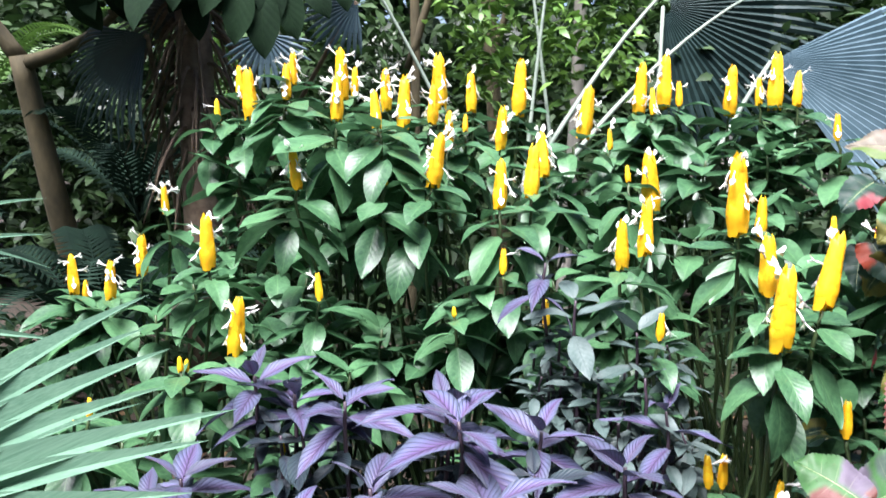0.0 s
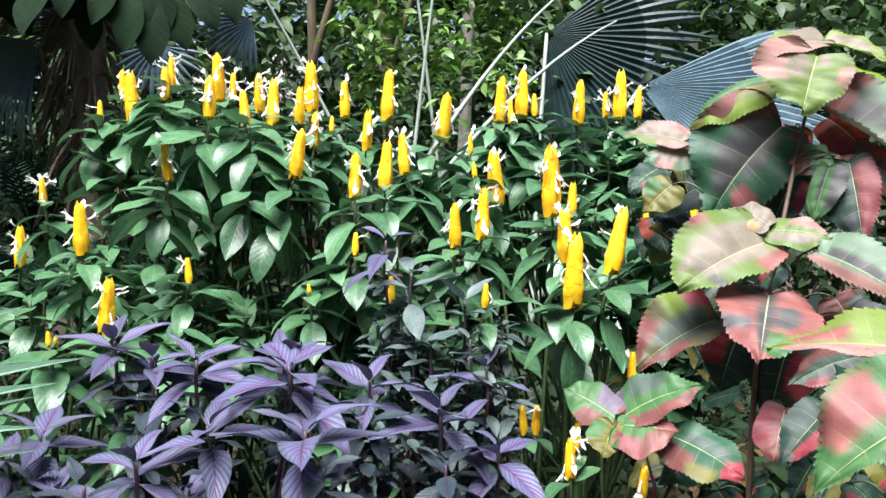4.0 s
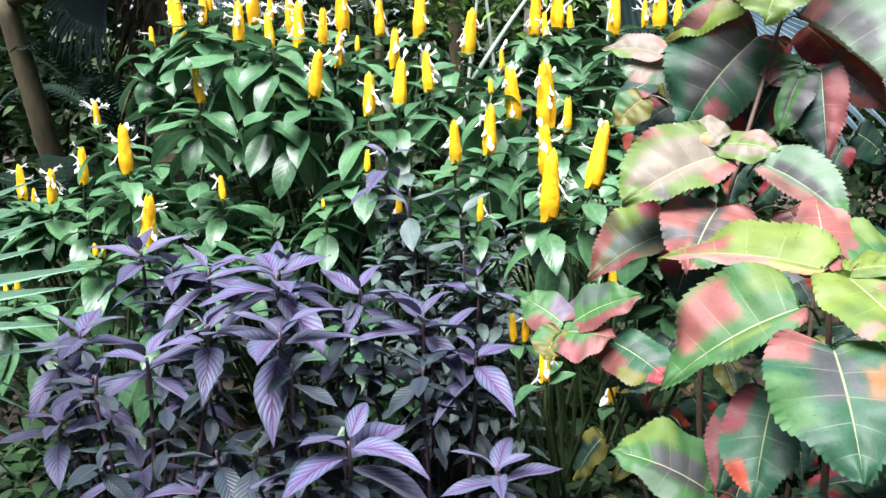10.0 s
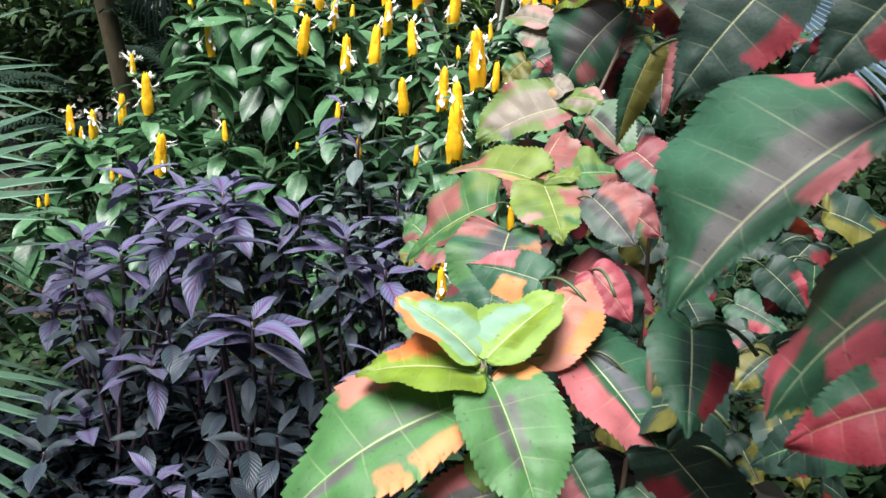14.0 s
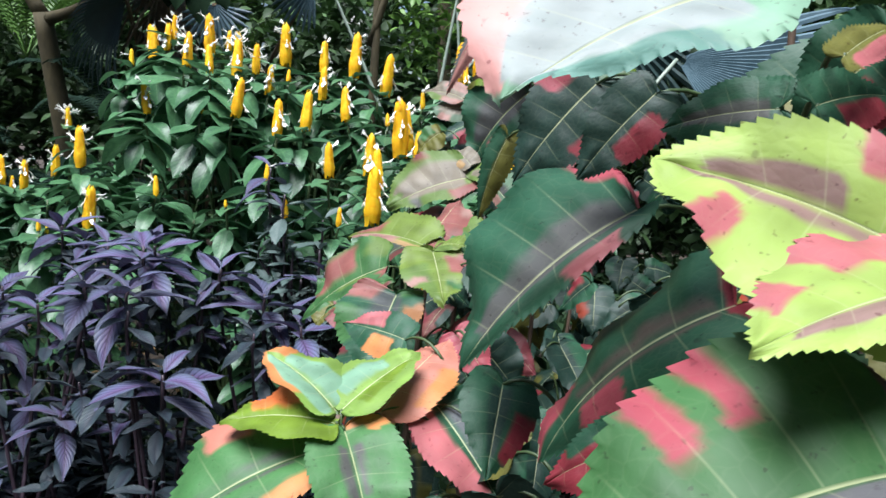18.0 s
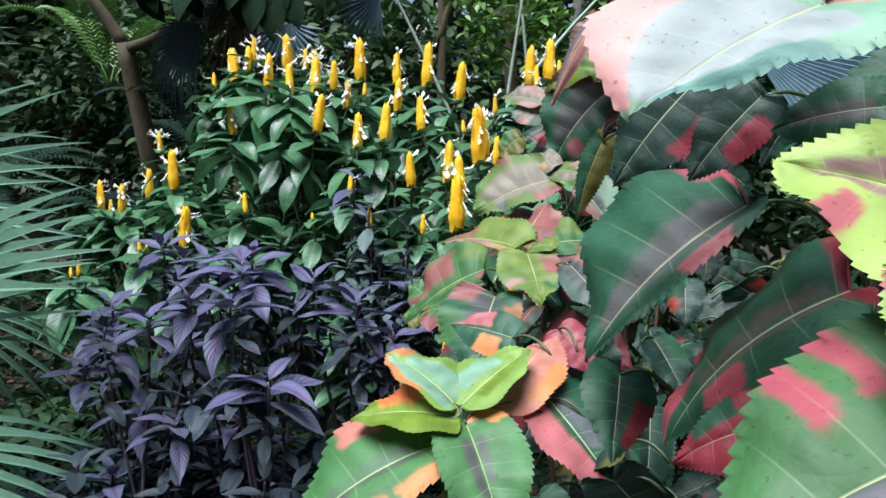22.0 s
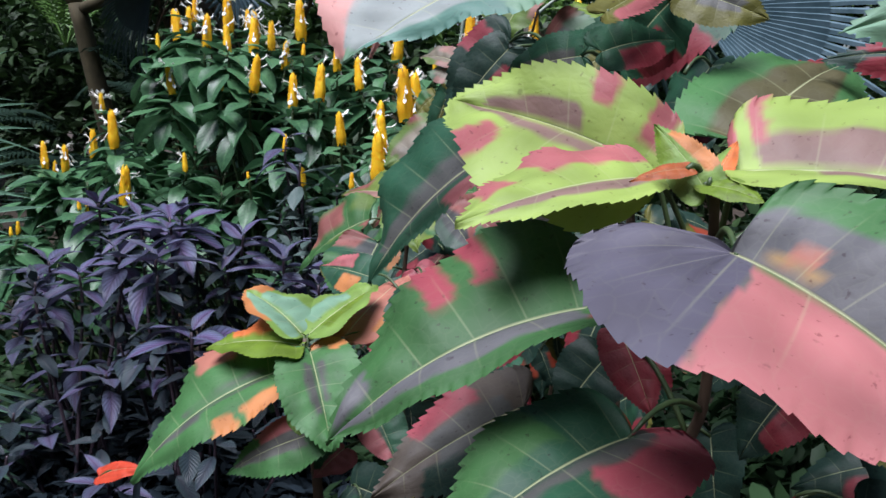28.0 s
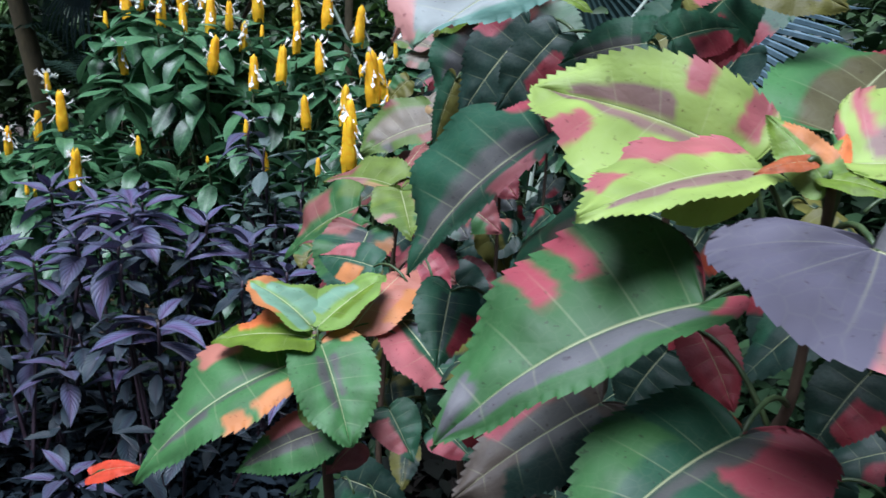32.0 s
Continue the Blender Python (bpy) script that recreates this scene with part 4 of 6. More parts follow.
SHIELD_LEAVES = [leaf_mesh("shield_leaf", shield_leaf, w, "taper", b, 0.3, 0.02, 12, 6, 110 + i) for i, (w, b) in enumerate(((0.37, 30), (0.34, 46), (0.40, 18), (0.36, 60)))]
OLD_SHADED_SHIELD_LEAVES = [leaf_mesh("old_shaded_shield_leaf", shield_old_shade_leaf, w, "lance", b, 0.28, 0.02, 10, 4, 120 + i) for i, (w, b) in enumerate(((0.4, 15), (0.44, 35), (0.42, 5)))]
GREY_LEAVES = [leaf_mesh("grey_shield_leaf", grey_leaf, w, "lance", b, 0.28, 0.02, 10, 4, 125 + i) for i, (w, b) in enumerate(((0.4, 15), (0.44, 35), (0.42, 5)))]
# tips of the large shoots: place and leaf length
SHIELD_LARGE = [
    ((0.036, 1.079, 0.930), 0.150), ((-0.415, 1.545, 0.985), 0.120), ((-0.334, 1.533, 0.950), 0.125), ((-0.008, 1.240, 1.000), 0.130), ((-0.223, 1.460, 0.960), 0.125),
    ((-0.030, 1.347, 0.985), 0.135), ((0.280, 1.330, 0.885), 0.130), ((0.390, 1.300, 0.815), 0.120), ((0.172, 0.980, 0.762), 0.150), ((-0.330, 1.250, 0.575), 0.125),
    ((-0.168, 1.138, 0.575), 0.130), ((-0.542, 1.454, 0.810), 0.120), ((-0.640, 1.530, 0.740), 0.110), ((-0.460, 1.330, 0.740), 0.115), ((-0.095, 0.995, 0.345), 0.110),
    ((0.430, 1.120, 0.640), 0.115), ((-0.150, 1.210, 0.900), 0.120), ((0.140, 1.380, 0.930), 0.120), ((-0.280, 1.220, 0.830), 0.115), ((-0.330, 1.100, 0.430), 0.100),
]
SHIELD_SMALL = [
    (-0.315, 1.500, 0.889),
    (0.069, 1.020, 0.889),
    (0.120, 1.300, 0.882),
    (-0.328, 1.100, 0.836),
    (-0.357, 1.500, 0.878),
    (0.446, 1.200, 0.584),
    (-0.033, 1.120, 0.676),
    (-0.514, 1.350, 0.749),
    (-0.126, 1.150, 0.661),
    (0.283, 1.250, 0.800),
    (-0.019, 1.400, 0.898),
    (0.100, 1.000, 0.412),
]
SHIELD_C = [
    (0.175, 1.660, 1.193),
    (0.233, 1.620, 1.121),
    (0.355, 1.600, 1.057),
    (0.393, 1.500, 0.925),
    (0.276, 1.580, 0.958),
    (0.239, 1.620, 1.029),
    (0.312, 1.550, 0.887),
    (0.186, 1.650, 0.942),
    (0.363, 1.550, 0.977),
]
SHIELD_FEET = [(-0.45, 1.45, 0), (-0.1, 1.4, 0), (0.3, 1.4, 0), (-0.25, 1.05, 0), (0.15, 1.1, 0), (-0.6, 1.45, 0)]
SHIELDS = [thing("persian_shield_plant", p, "persian shield plant with purple silver-veined leaves", "shrub", "persian shield plants in front of the bed") for p in SHIELD_FEET]
shoots = random.Random(290)
for _ in range(4):
    y = shoots.uniform(1.0, 1.52)
    SHIELD_LARGE.append(((shoots.uniform(-0.52, 0.42), y, 0.62 + 0.6 * (y - 1.0) + shoots.uniform(-0.1, 0.03)), shoots.uniform(0.085, 0.115)))
for i, (top, size) in enumerate(SHIELD_LARGE + [(p, 0.0) for p in SHIELD_SMALL]):
    rng = random.Random(300 + i)
    k = min(range(len(SHIELD_FEET)), key=lambda q: (SHIELD_FEET[q][0] - top[0]) ** 2 + (SHIELD_FEET[q][1] - top[1]) ** 2)
    f = SHIELD_FEET[k]
    foot = (f[0] + rng.uniform(-0.08, 0.08), f[1] + rng.uniform(-0.08, 0.08), 0)
    if size:
        leafy_stem(SHIELDS[k], SHIELD_LEAVES, top, foot, 4, 0.015, size * 0.97, rng, purple_stem, 0.0, (34, -16), 0.0035, 1.12)
    else:
        leafy_stem(SHIELDS[k], OLD_SHADED_SHIELD_LEAVES, top, foot, 3, 0.018, rng.uniform(0.07, 0.095), rng, purple_stem, 0.0, (34, -18), 0.003, 1.1)
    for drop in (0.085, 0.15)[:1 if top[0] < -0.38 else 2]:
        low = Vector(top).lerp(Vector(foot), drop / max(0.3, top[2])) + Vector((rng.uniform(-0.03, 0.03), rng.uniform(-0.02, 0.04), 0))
        leafy_stem(SHIELDS[k], OLD_SHADED_SHIELD_LEAVES, low, low + Vector((0, 0.02, -0.06)), 3, 0.02, rng.uniform(0.06, 0.085), rng, purple_stem, 0.0, (12, -32), 0.0025, 1.05)
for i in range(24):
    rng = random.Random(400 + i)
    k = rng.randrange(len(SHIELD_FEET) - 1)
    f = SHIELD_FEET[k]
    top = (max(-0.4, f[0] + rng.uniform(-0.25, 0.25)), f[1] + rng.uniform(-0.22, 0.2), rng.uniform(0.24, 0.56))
    leafy_stem(SHIELDS[k], OLD_SHADED_SHIELD_LEAVES, top, (f[0], f[1], 0), 3, 0.025, 0.095, rng, purple_stem, 0.0, (30, -25), 0.003, 1.1)
old_shield = thing("persian_shield_plant", (0.3, 1.72, 0), "tall persian shield plant with small greyed leaves", "shrub", "persian shield plants in front of the bed")
for i, top in enumerate(SHIELD_C):
    rng = random.Random(500 + i)
    leafy_stem(old_shield, SHIELD_LEAVES if i in (0, 3) else GREY_LEAVES, top, (0.3 + rng.uniform(-0.06, 0.06), 1.72, 0), 3, 0.035, 0.10 if i < 4 else 0.07, rng, purple_stem, 0.0, (30, -20), 0.003, 1.1)
    for j in range(4):
        low = Vector(top) - Vector((rng.uniform(-0.03, 0.03), -0.02, 0.09 + 0.055 * j))
        leafy_stem(old_shield, GREY_LEAVES, low, low - Vector((0, -0.02, 0.05)), 2, 0.02, 0.06, rng, purple_stem, 0.0, (10, -30), 0.002, 1.0)
for i in range(46):
    rng = random.Random(540 + i)
    q = Vector((rng.uniform(0.16, 0.52), rng.uniform(1.52, 1.78), rng.uniform(0.45, 1.02)))
    leafy_stem(old_shield, GREY_LEAVES, q, (0.3 + rng.uniform(-0.1, 0.1), 1.7, max(0.1, q.z - 0.3)), 4, 0.022, 0.06, rng, purple_stem, 0.0, (20, -30), 0.002, 1.04)


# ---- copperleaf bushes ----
# dk, a near-black green, also puts the shade between leaves into pigment
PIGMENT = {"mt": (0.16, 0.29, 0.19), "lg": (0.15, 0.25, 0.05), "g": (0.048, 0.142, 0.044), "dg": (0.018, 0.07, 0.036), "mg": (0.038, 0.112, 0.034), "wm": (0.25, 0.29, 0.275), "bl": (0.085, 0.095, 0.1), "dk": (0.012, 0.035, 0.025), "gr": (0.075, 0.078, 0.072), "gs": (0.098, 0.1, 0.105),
           "ob": (0.075, 0.07, 0.032), "pb": (0.2, 0.13, 0.11), "ro": (0.3, 0.08, 0.025), "br": (0.085, 0.07, 0.055), "pg": (0.105, 0.09, 0.12), "pk": (0.33, 0.1, 0.105), "mp": (0.33, 0.15, 0.13), "dr": (0.22, 0.035, 0.015), "yg": (0.11, 0.18, 0.015), "ta": (0.3, 0.2, 0.09), "rd": (0.2, 0.025, 0.035), "rp": (0.26, 0.05, 0.064), "og": (0.42, 0.17, 0.055), "or": (0.55, 0.15, 0.04),
           "sa": (0.38, 0.15, 0.105), "sp": (0.36, 0.135, 0.133), "lv": (0.082, 0.079, 0.105), "ly": (0.25, 0.35, 0.08), "ol": (0.10, 0.10, 0.02), "bg": (0.09, 0.2, 0.16), "lp": (0.5, 0.25, 0.22), "sg": (0.055, 0.085, 0.066), "red": (0.46, 0.05, 0.02),
           # dimmed copies of pigments above; colour lowers the light on bushes a, t
           "lm": (0.115, 0.17, 0.031), "ce": (0.162, 0.143, 0.106), "sn": (0.193, 0.07, 0.06), "pp": (0.246, 0.14, 0.115), "on": (0.221, 0.102, 0.041), "lf": (0.085, 0.14, 0.032), "mq": (0.172, 0.078, 0.068), "mv": (0.098, 0.157, 0.102), "gt": (0.054, 0.058, 0.056), "pl": (0.176, 0.056, 0.056), "mw": (0.123, 0.043, 0.037), "bm": (0.045, 0.053, 0.053), "rq": (0.148, 0.033, 0.039)}


def patches_of(text):
    """Zones of a leaf: side, stretch along the side veins, stretch across, pigment."""
    out = []
    for item in text.split("|"):
        if not item:
            continue
        along, across, colour = item[1:].split(":")
        cut = along.index("-", 1)
        c, d = across.lstrip("-").split("-")
        out.append((item[0], float(along[:cut]), float(along[cut + 1:]), float(c), float(d), PIGMENT[colour]))
    return out


def copper_edge(peak, lobe, blunt):
    """Half of a leaf's margin from its base round the lobe to the tip, as (along, across) with 1 at the widest."""
    rest = 1 - peak
    pts = [(0.0, 0.0), (-0.65 * lobe, 0.2), (-lobe, 0.52), (-0.7 * lobe + 0.1 * peak, 0.8 - 0.1 * max(0, blunt)), (0.45 * peak - 1.5 * lobe * max(0.0, 0.2 - peak), 0.95), (peak, 1.0),
           (peak + 0.36 * rest, 0.83 + (0.12 if blunt > 0 else 0.5) * blunt), (peak + 0.68 * rest, 0.44 + 0.36 * blunt), (peak + 0.88 * rest, 0.14 + (0.36 if blunt > 0 else 0.1) * blunt), (1.0, 0.0)]
    line = smooth_path([(p[0], p[1], 0) for p in pts], 14)
    run = [0.0]
    for p, q in zip(line, line[1:]):
        run.append(run[-1] + math.hypot((q.x - p.x) * 1.6, q.y - p.y))
    at = [q / run[-1] for q in run]
    return at, [p.x for p in line], [p.y for p in line]


def copper_mesh(length, right, left, base, text, seed, up, bow=0.0, fine=True, soft=1.0, shape_r=(0.28, 0.08, 0.0), shape_l=(0.28, 0.08, 0.0)):
    """A toothed leaf with its pigment zones. y runs from base to tip; right and left are the (x, z) reach of its two halves, which meet in the midrib."""
    rng = random.Random(seed)
    teeth, cols = (28, 12) if fine else (14, 6)
    steps = (0.0, 0.34, 0.68, 0.88) if fine else (0.0, 0.5, 0.92)
    jag = 0.028
    zones = patches_of(text)
    arch, ph = (bow or rng.uniform(0.03, 0.08)) * length, rng.uniform(0, 6)
    off = Vector((rng.uniform(0, 50), rng.uniform(0, 50), rng.uniform(0, 50)))
    b0 = Vector(PIGMENT[base])
    rows = [min(1.0, (k + f) / teeth) for k in range(teeth) for f in steps] + [1.0]
    verts, faces, uvs, cols_ = [], [], [], []
    for sign, reach, shape in ((1, right, shape_r), (-1, left, shape_l)):
        at, ey, ex = copper_edge(*shape)
        wide = math.hypot(*reach)
        fan = 0.2 + 0.8 * max(0.0, shape[1] - 0.05) + 1.8 * max(0.0, shape[1] - 0.3)
        lx, lz = reach[0] / wide, reach[1] / wide
        nx, nz = -lz * sign, lx * sign
        first = len(verts)
        for a in rows:
            y1, x1 = float(np.interp(a, at, ey)), float(np.interp(a, at, ex))
            y0 = max(0.0, (a - fan) / (1 - fan)) ** 1.12
            bite = (a * teeth) % 1 if 0.05 < a < 0.985 else 0.0
            puff = math.sin(math.pi * ((a * 7.0) % 1)) ** 2
            for j in range(cols + 1):
                q = (j / cols) ** 0.85
                u = x1 * q * wide
                v = (y0 + (y1 - y0) * (q + 0.12 * q * (1 - q))) * length
                if j == cols:
                    u += bite * jag * length * (1 - 0.35 * a)
                    v += bite * 0.5 * jag * length
                run = max(0.0, min(1.0, v / length))
                lift = arch * 4 * run * (1 - run) * (1 - 0.6 * q * q)
                h = 0.1 * wide * q * (1 - q) + 0.03 * wide * puff * min(1.0, 2.5 * q) * (1 - q) * 1.6
                h += wide * q * q * (0.7 + 0.3 * soft) * (0.055 * math.sin(8.5 * a + ph + sign) + 0.05 * math.sin(23 * a + 2 * ph + sign))
                verts.append((lx * u + nx * h + up[0] * lift, v, lz * u + nz * h + up[1] * lift))
                uvs.append((0.5 + 0.5 * sign * q, a))
                s = (a - fan) / (1 - fan) if a > fan else 0.3 * (a - fan) / fan
                e0 = sign * q
                wob = 0.034 * soft ** 0.5 * noise.noise(off + Vector((e0 * 2.2, a * 6, 0))) + 0.022 * noise.noise(off + Vector((e0 * 8, a * 20, 4)))
                c = b0
                for side, s0, s1, u0, u1, colour in zones:
                    if side == "R" and sign < 0 or side == "L" and sign > 0:
                        continue
                    t, e = s + wob, q + 1.6 * wob
                    k = min(1.0, max(0.0, min(t - s0, s1 - t) / (0.016 * soft) + 0.5)) * min(1.0, max(0.0, min(e - u0 if u0 > 0 else 1.0, u1 + 0.3 - e if u1 > 0.99 else u1 - e) / (0.05 * soft) + 0.5))
                    if k > 0:
                        c = c.lerp(Vector(colour), k)
                k = 1 + 0.34 * noise.noise(off + Vector((e0 * 3, a * 7, 9)))
                cols_.append((c[0] * k, c[1] * k, c[2] * k, 1.0))
        n = cols + 1
        for i in range(len(rows) - 1):
            for j in range(cols):
                p = first + i * n + j
                faces.append((p, p + 1, p + n + 1, p + n) if sign > 0 else (p, p + n, p + n + 1, p + 1))
    me = mesh_from("copper_leaf", verts, faces, copper_leaf, uvs)
    layer = me.color_attributes.new("pigment", "FLOAT_COLOR", "POINT")
    layer.data.foreach_set("color", np.asarray(cols_, dtype=np.float32).ravel())
    return me


COPPER_STEMS, LOBE, SOFT = {}, {}, {}


def copper_bush(key, foot, stems, label):
    t = thing("copperleaf_bush", foot, label, "shrub", "copperleaf bushes beside the path")
    COPPER_STEMS[t.name], LOBE[t.name], SOFT[t.name] = [], 0.13 if key == "c" else 0.08, 3.2 if key in "at" else 1.3
    for pts, r in stems:
        line = smooth_path([foot] + pts, 8)
        n = len(line)
        part("stem", tube("copper_stem", line, [r * (1.6 - 0.9 * i / (n - 1)) for i in range(n)], brown_stem, 8), t)
        COPPER_STEMS[t.name] += line
    return t


def copperleaf(bush, base, tip, width, normal, colour, zones, right=None, left=None, bow=0.0, stalk=0.08, shape_r=None, shape_l=None):
    """A leaf of a copperleaf bush on its stalk: by width and normal, or by the places that its right and left halves reach."""
    base, tip = Vector(base), Vector(tip)
    length = (tip - base).length
    seed = int(base.x * 977 + tip.z * 1313)
    rng = random.Random(seed + 5)
    m = frame_of(base, tip - base, normal)
    inv = m.inverted()
    rise = rng.uniform(-0.02, 0.16)
    lean = inv.to_3x3() @ Vector((0, 0, 1))
    size = math.hypot(lean.x, lean.z + 0.6)
    up = (lean.x / size, (lean.z + 0.6) / size)
    usual = (rng.uniform(0.24, 0.33), LOBE[bush.name] + rng.uniform(-0.03, 0.03), rng.uniform(-0.12, 0.12))
    sides = []
    for sign, place, shape in ((1, right, shape_r), (-1, left, shape_l)):
        if place:
            p = inv @ Vector(place)
            sides.append(((p.x, p.z), shape or (min(0.6, max(0.12, p.y / length)), usual[1], usual[2])))
        else:
            sides.append(((sign * width * 0.5, rise * width * 0.5), shape or usual))
    lf = part("leaf", copper_mesh(length, sides[0][0], sides[1][0], colour, zones, seed, up, bow, stalk > 0.055, SOFT[bush.name], sides[0][1], sides[1][1]), bush, m)
    below = base - Vector((0, 0, 0.03))
    near = min(COPPER_STEMS[bush.name], key=lambda q: (q - below).length + (0.12 if q.y < base.y else 0))
    gap = (near - base).length
    start = near if gap < stalk else base + (near - base) * (stalk / gap)
    part("petiole", tube("petiole", curve_points(start, base + (tip - base) * 0.02, (0, 0, 0.012), 6), [0.002, 0.0019, 0.0018, 0.0017, 0.0016, 0.0015, 0.0013], green_stem, 6), lf)


copper_t = copper_bush("t", (0.95, 1.2, 0), [([(0.82, 1.1, 0.6), (0.80, 1.08, 0.96), (0.84, 1.12, 1.15), (0.94, 1.23, 1.41), (0.985, 1.25, 1.58)], 0.0042), ([(0.75, 1.15, 0.5), (0.62, 1.12, 0.88)], 0.0035), ([(1.05, 1.25, 0.7), (1.08, 1.3, 1.5)], 0.004)],
                       "tall copperleaf bush with green, pink and cream mottled toothed leaves")
copper_a = copper_bush("a", (0.85, 0.6, 0), [([(0.78, 0.53, 0.6), (0.79, 0.54, 0.95), (0.80, 0.60, 1.16)], 0.0045), ([(0.95, 0.62, 0.6), (0.97, 0.66, 1.18)], 0.004)],
                       "copperleaf bush with yellow-green and coral mottled toothed leaves")
copper_b = copper_bush("b", (0.85, 0.15, 0), [([(0.82, 0.06, 0.6), (0.80, 0.05, 0.92), (0.78, 0.08, 1.06)], 0.006), ([(0.95, 0.12, 0.6), (0.93, 0.14, 1.08)], 0.005)],
                       "low copperleaf bush with lime green and orange mottled leaves")
copper_c = copper_bush("c", (1.2, -0.2, 0), [([(1.17, -0.26, 0.7), (1.15, -0.29, 1.07), (1.16, -0.31, 1.17), (1.15, -0.355, 1.29)], 0.0036), ([(1.131, -0.012, 0.7), (1.131, -0.042, 1.234), (1.128, -0.042, 1.355), (1.124, -0.043, 1.470), (1.118, -0.06, 1.8)], 0.003), ([(1.3, -0.2, 0.8), (1.33, -0.3, 1.4)], 0.0036)],
                       "large copperleaf bush with pink, grey and green mottled toothed leaves")
copperleaf(copper_c, (1.126, -0.305, 1.297), (1.003, -0.275, 1.334), 0.105, (0.04, -0.70, 0.71), "ly", "R.28-.36:.5-1:pk|R.05-.17:.3-1:pk|R.4-.85:.04-.42:pb|L.3-.9:.04-.25:pb|L.62-.72:.45-1:pk", (1.078, -0.283, 1.354), (1.057, -0.359, 1.281), bow=0.05, shape_r=(0.42, 0.06, 0.25), shape_l=(0.4, 0.05, 0.4))
copperleaf(copper_c, (1.125, -0.326, 1.296), (1.025, -0.392, 1.277), 0.063, (0.04, -0.35, 0.94), "ly", "R-.3-.5:.42-1:pk|R.62-.8:.5-1:pk|L.15-.85:.06-.55:pb", (1.082, -0.307, 1.308), (1.079, -0.381, 1.281), bow=0.05, shape_r=(0.4, 0.04, 0.1), shape_l=(0.4, 0.04, 0.2))
copperleaf(copper_c, (1.092, -0.367, 1.233), (0.962, -0.401, 1.162), 0.104, (-0.31, -0.51, 0.80), "mg", "R-.35--.06:.0-1:br|R-.35--.14:.4-1:rd|R.27-.34:.42-1:rp|R.41-.5:.4-1:rp|L.1-.8:.06-.66:gs|L-.05-.1:.55-1:rp|L.8-1:.1-.7:gs|R.8-.95:.2-.8:gs", (1.021, -0.322, 1.254), (1.061, -0.410, 1.214), bow=0.1, shape_r=(0.26, 0.1, 0.0), shape_l=(0.2, 0.1, -0.1))
copperleaf(copper_c, (1.151, -0.405, 1.271), (1.229, -0.491, 1.221), 0.135, (-0.07, -0.55, 0.83), "g", "R.13-1:.03-1:sp|R-.5-.13:.0-1:lv|R-.5--.26:.0-.3:g|L-.3-.5:0-.62:gs|L.45-.9:.0-.4:gs|L.14-.36:.06-.13:ta|L.2-.28:.1-.3:sa|L.42-.48:.6-1:pg|L.52-.9:.5-1:sp", (1.109, -0.488, 1.241), (1.214, -0.422, 1.294), bow=0.06, shape_r=(0.1, 0.36, 0.42), shape_l=(0.42, 0.04, 0.15))
copperleaf(copper_c, (1.161, -0.340, 1.301), (1.307, -0.375, 1.287), 0.087, (-0.03, -0.47, 0.88), "ly", "L.1-.75:.05-.5:pb|L-.3-.02:.3-1:pk|L.1-.16:.4-1:pk|R.3-.8:.1-.6:pb", (1.207, -0.385, 1.296), (1.243, -0.314, 1.335), bow=0.05, shape_l=(0.42, 0.05, 0.1), shape_r=(0.4, 0.03, 0.0))
copperleaf(copper_c, (1.176, -0.273, 1.312), (1.269, -0.157, 1.362), 0.104, (0.14, -0.48, 0.87), "g", "B.0-.75:0-.5:ob|L.7-.9:.3-1:rd|B.75-1:0-.6:dg")
copperleaf(copper_c, (1.363, -0.291, 1.391), (1.214, -0.305, 1.371), 0.073, (0.03, -0.92, 0.40), "mt", "B.2-.8:0-.4:bl|L.1-.5:.5-1:bg")
# wm centre puts this leaf's white sky gloss into its pigment
copperleaf(copper_c, (1.038, -0.214, 1.421), (0.932, -0.261, 1.356), 0.111, (-0.03, -0.78, 0.62), "mt", "R.35-.95:.5-1:lp|B.1-.92:.0-.6:wm|R-.5--.06:.0-1:gr|L-.5--.04:.0-1:sa|L.3-.9:.6-1:bg", (0.925, -0.201, 1.426), (1.040, -0.268, 1.383), bow=0.05, shape_r=(0.72, 0.3, 0.75), shape_l=(0.08, 0.2, -0.6))
copperleaf(copper_c, (1.022, -0.107, 1.297), (0.912, -0.127, 1.180), 0.122, (-0.56, -0.54, 0.63), "dg", "R-.4--.02:.4-1:rp|R-.02-.1:.62-1:rp|L.2-.42:.55-1:pk|B.08-.85:.0-.26:gr", (0.927, -0.026, 1.281), (0.990, -0.127, 1.251), bow=0.08, shape_r=(0.34, 0.1, 0.1), shape_l=(0.26, 0.08, 0.0))
copperleaf(copper_c, (1.005, 0.138, 1.396), (0.930, 0.138, 1.291), 0.092, (-0.23, -0.96, 0.16), "dk", "R.1-.3:.5-1:rp|L.2-.5:.6-1:rd")
copperleaf(copper_c, (0.919, 0.245, 1.338), (0.891, 0.260, 1.241), 0.034, (-0.11, -0.99, -0.12), "ol", "R.0-1:.1-1:dg")
copperleaf(copper_c, (0.906, 0.049, 1.446), (0.871, 0.037, 1.370), 0.015, (0.03, -0.99, 0.15), "mp", "R.1-.9:.4-1:gr")
copperleaf(copper_c, (1.115, -0.374, 1.168), (1.025, -0.445, 1.127), 0.098, (-0.17, -0.33, 0.93), "dg", "L-.4-.36:.3-1:rp|L-.3-.7:.02-.3:gr|R-.3--.1:.3-1:dr|R.3-.8:.3-1:mg", (1.048, -0.376, 1.168), (1.119, -0.443, 1.158), bow=0.08, shape_r=(0.42, 0.08, 0.1), shape_l=(0.16, 0.14, 0.15))
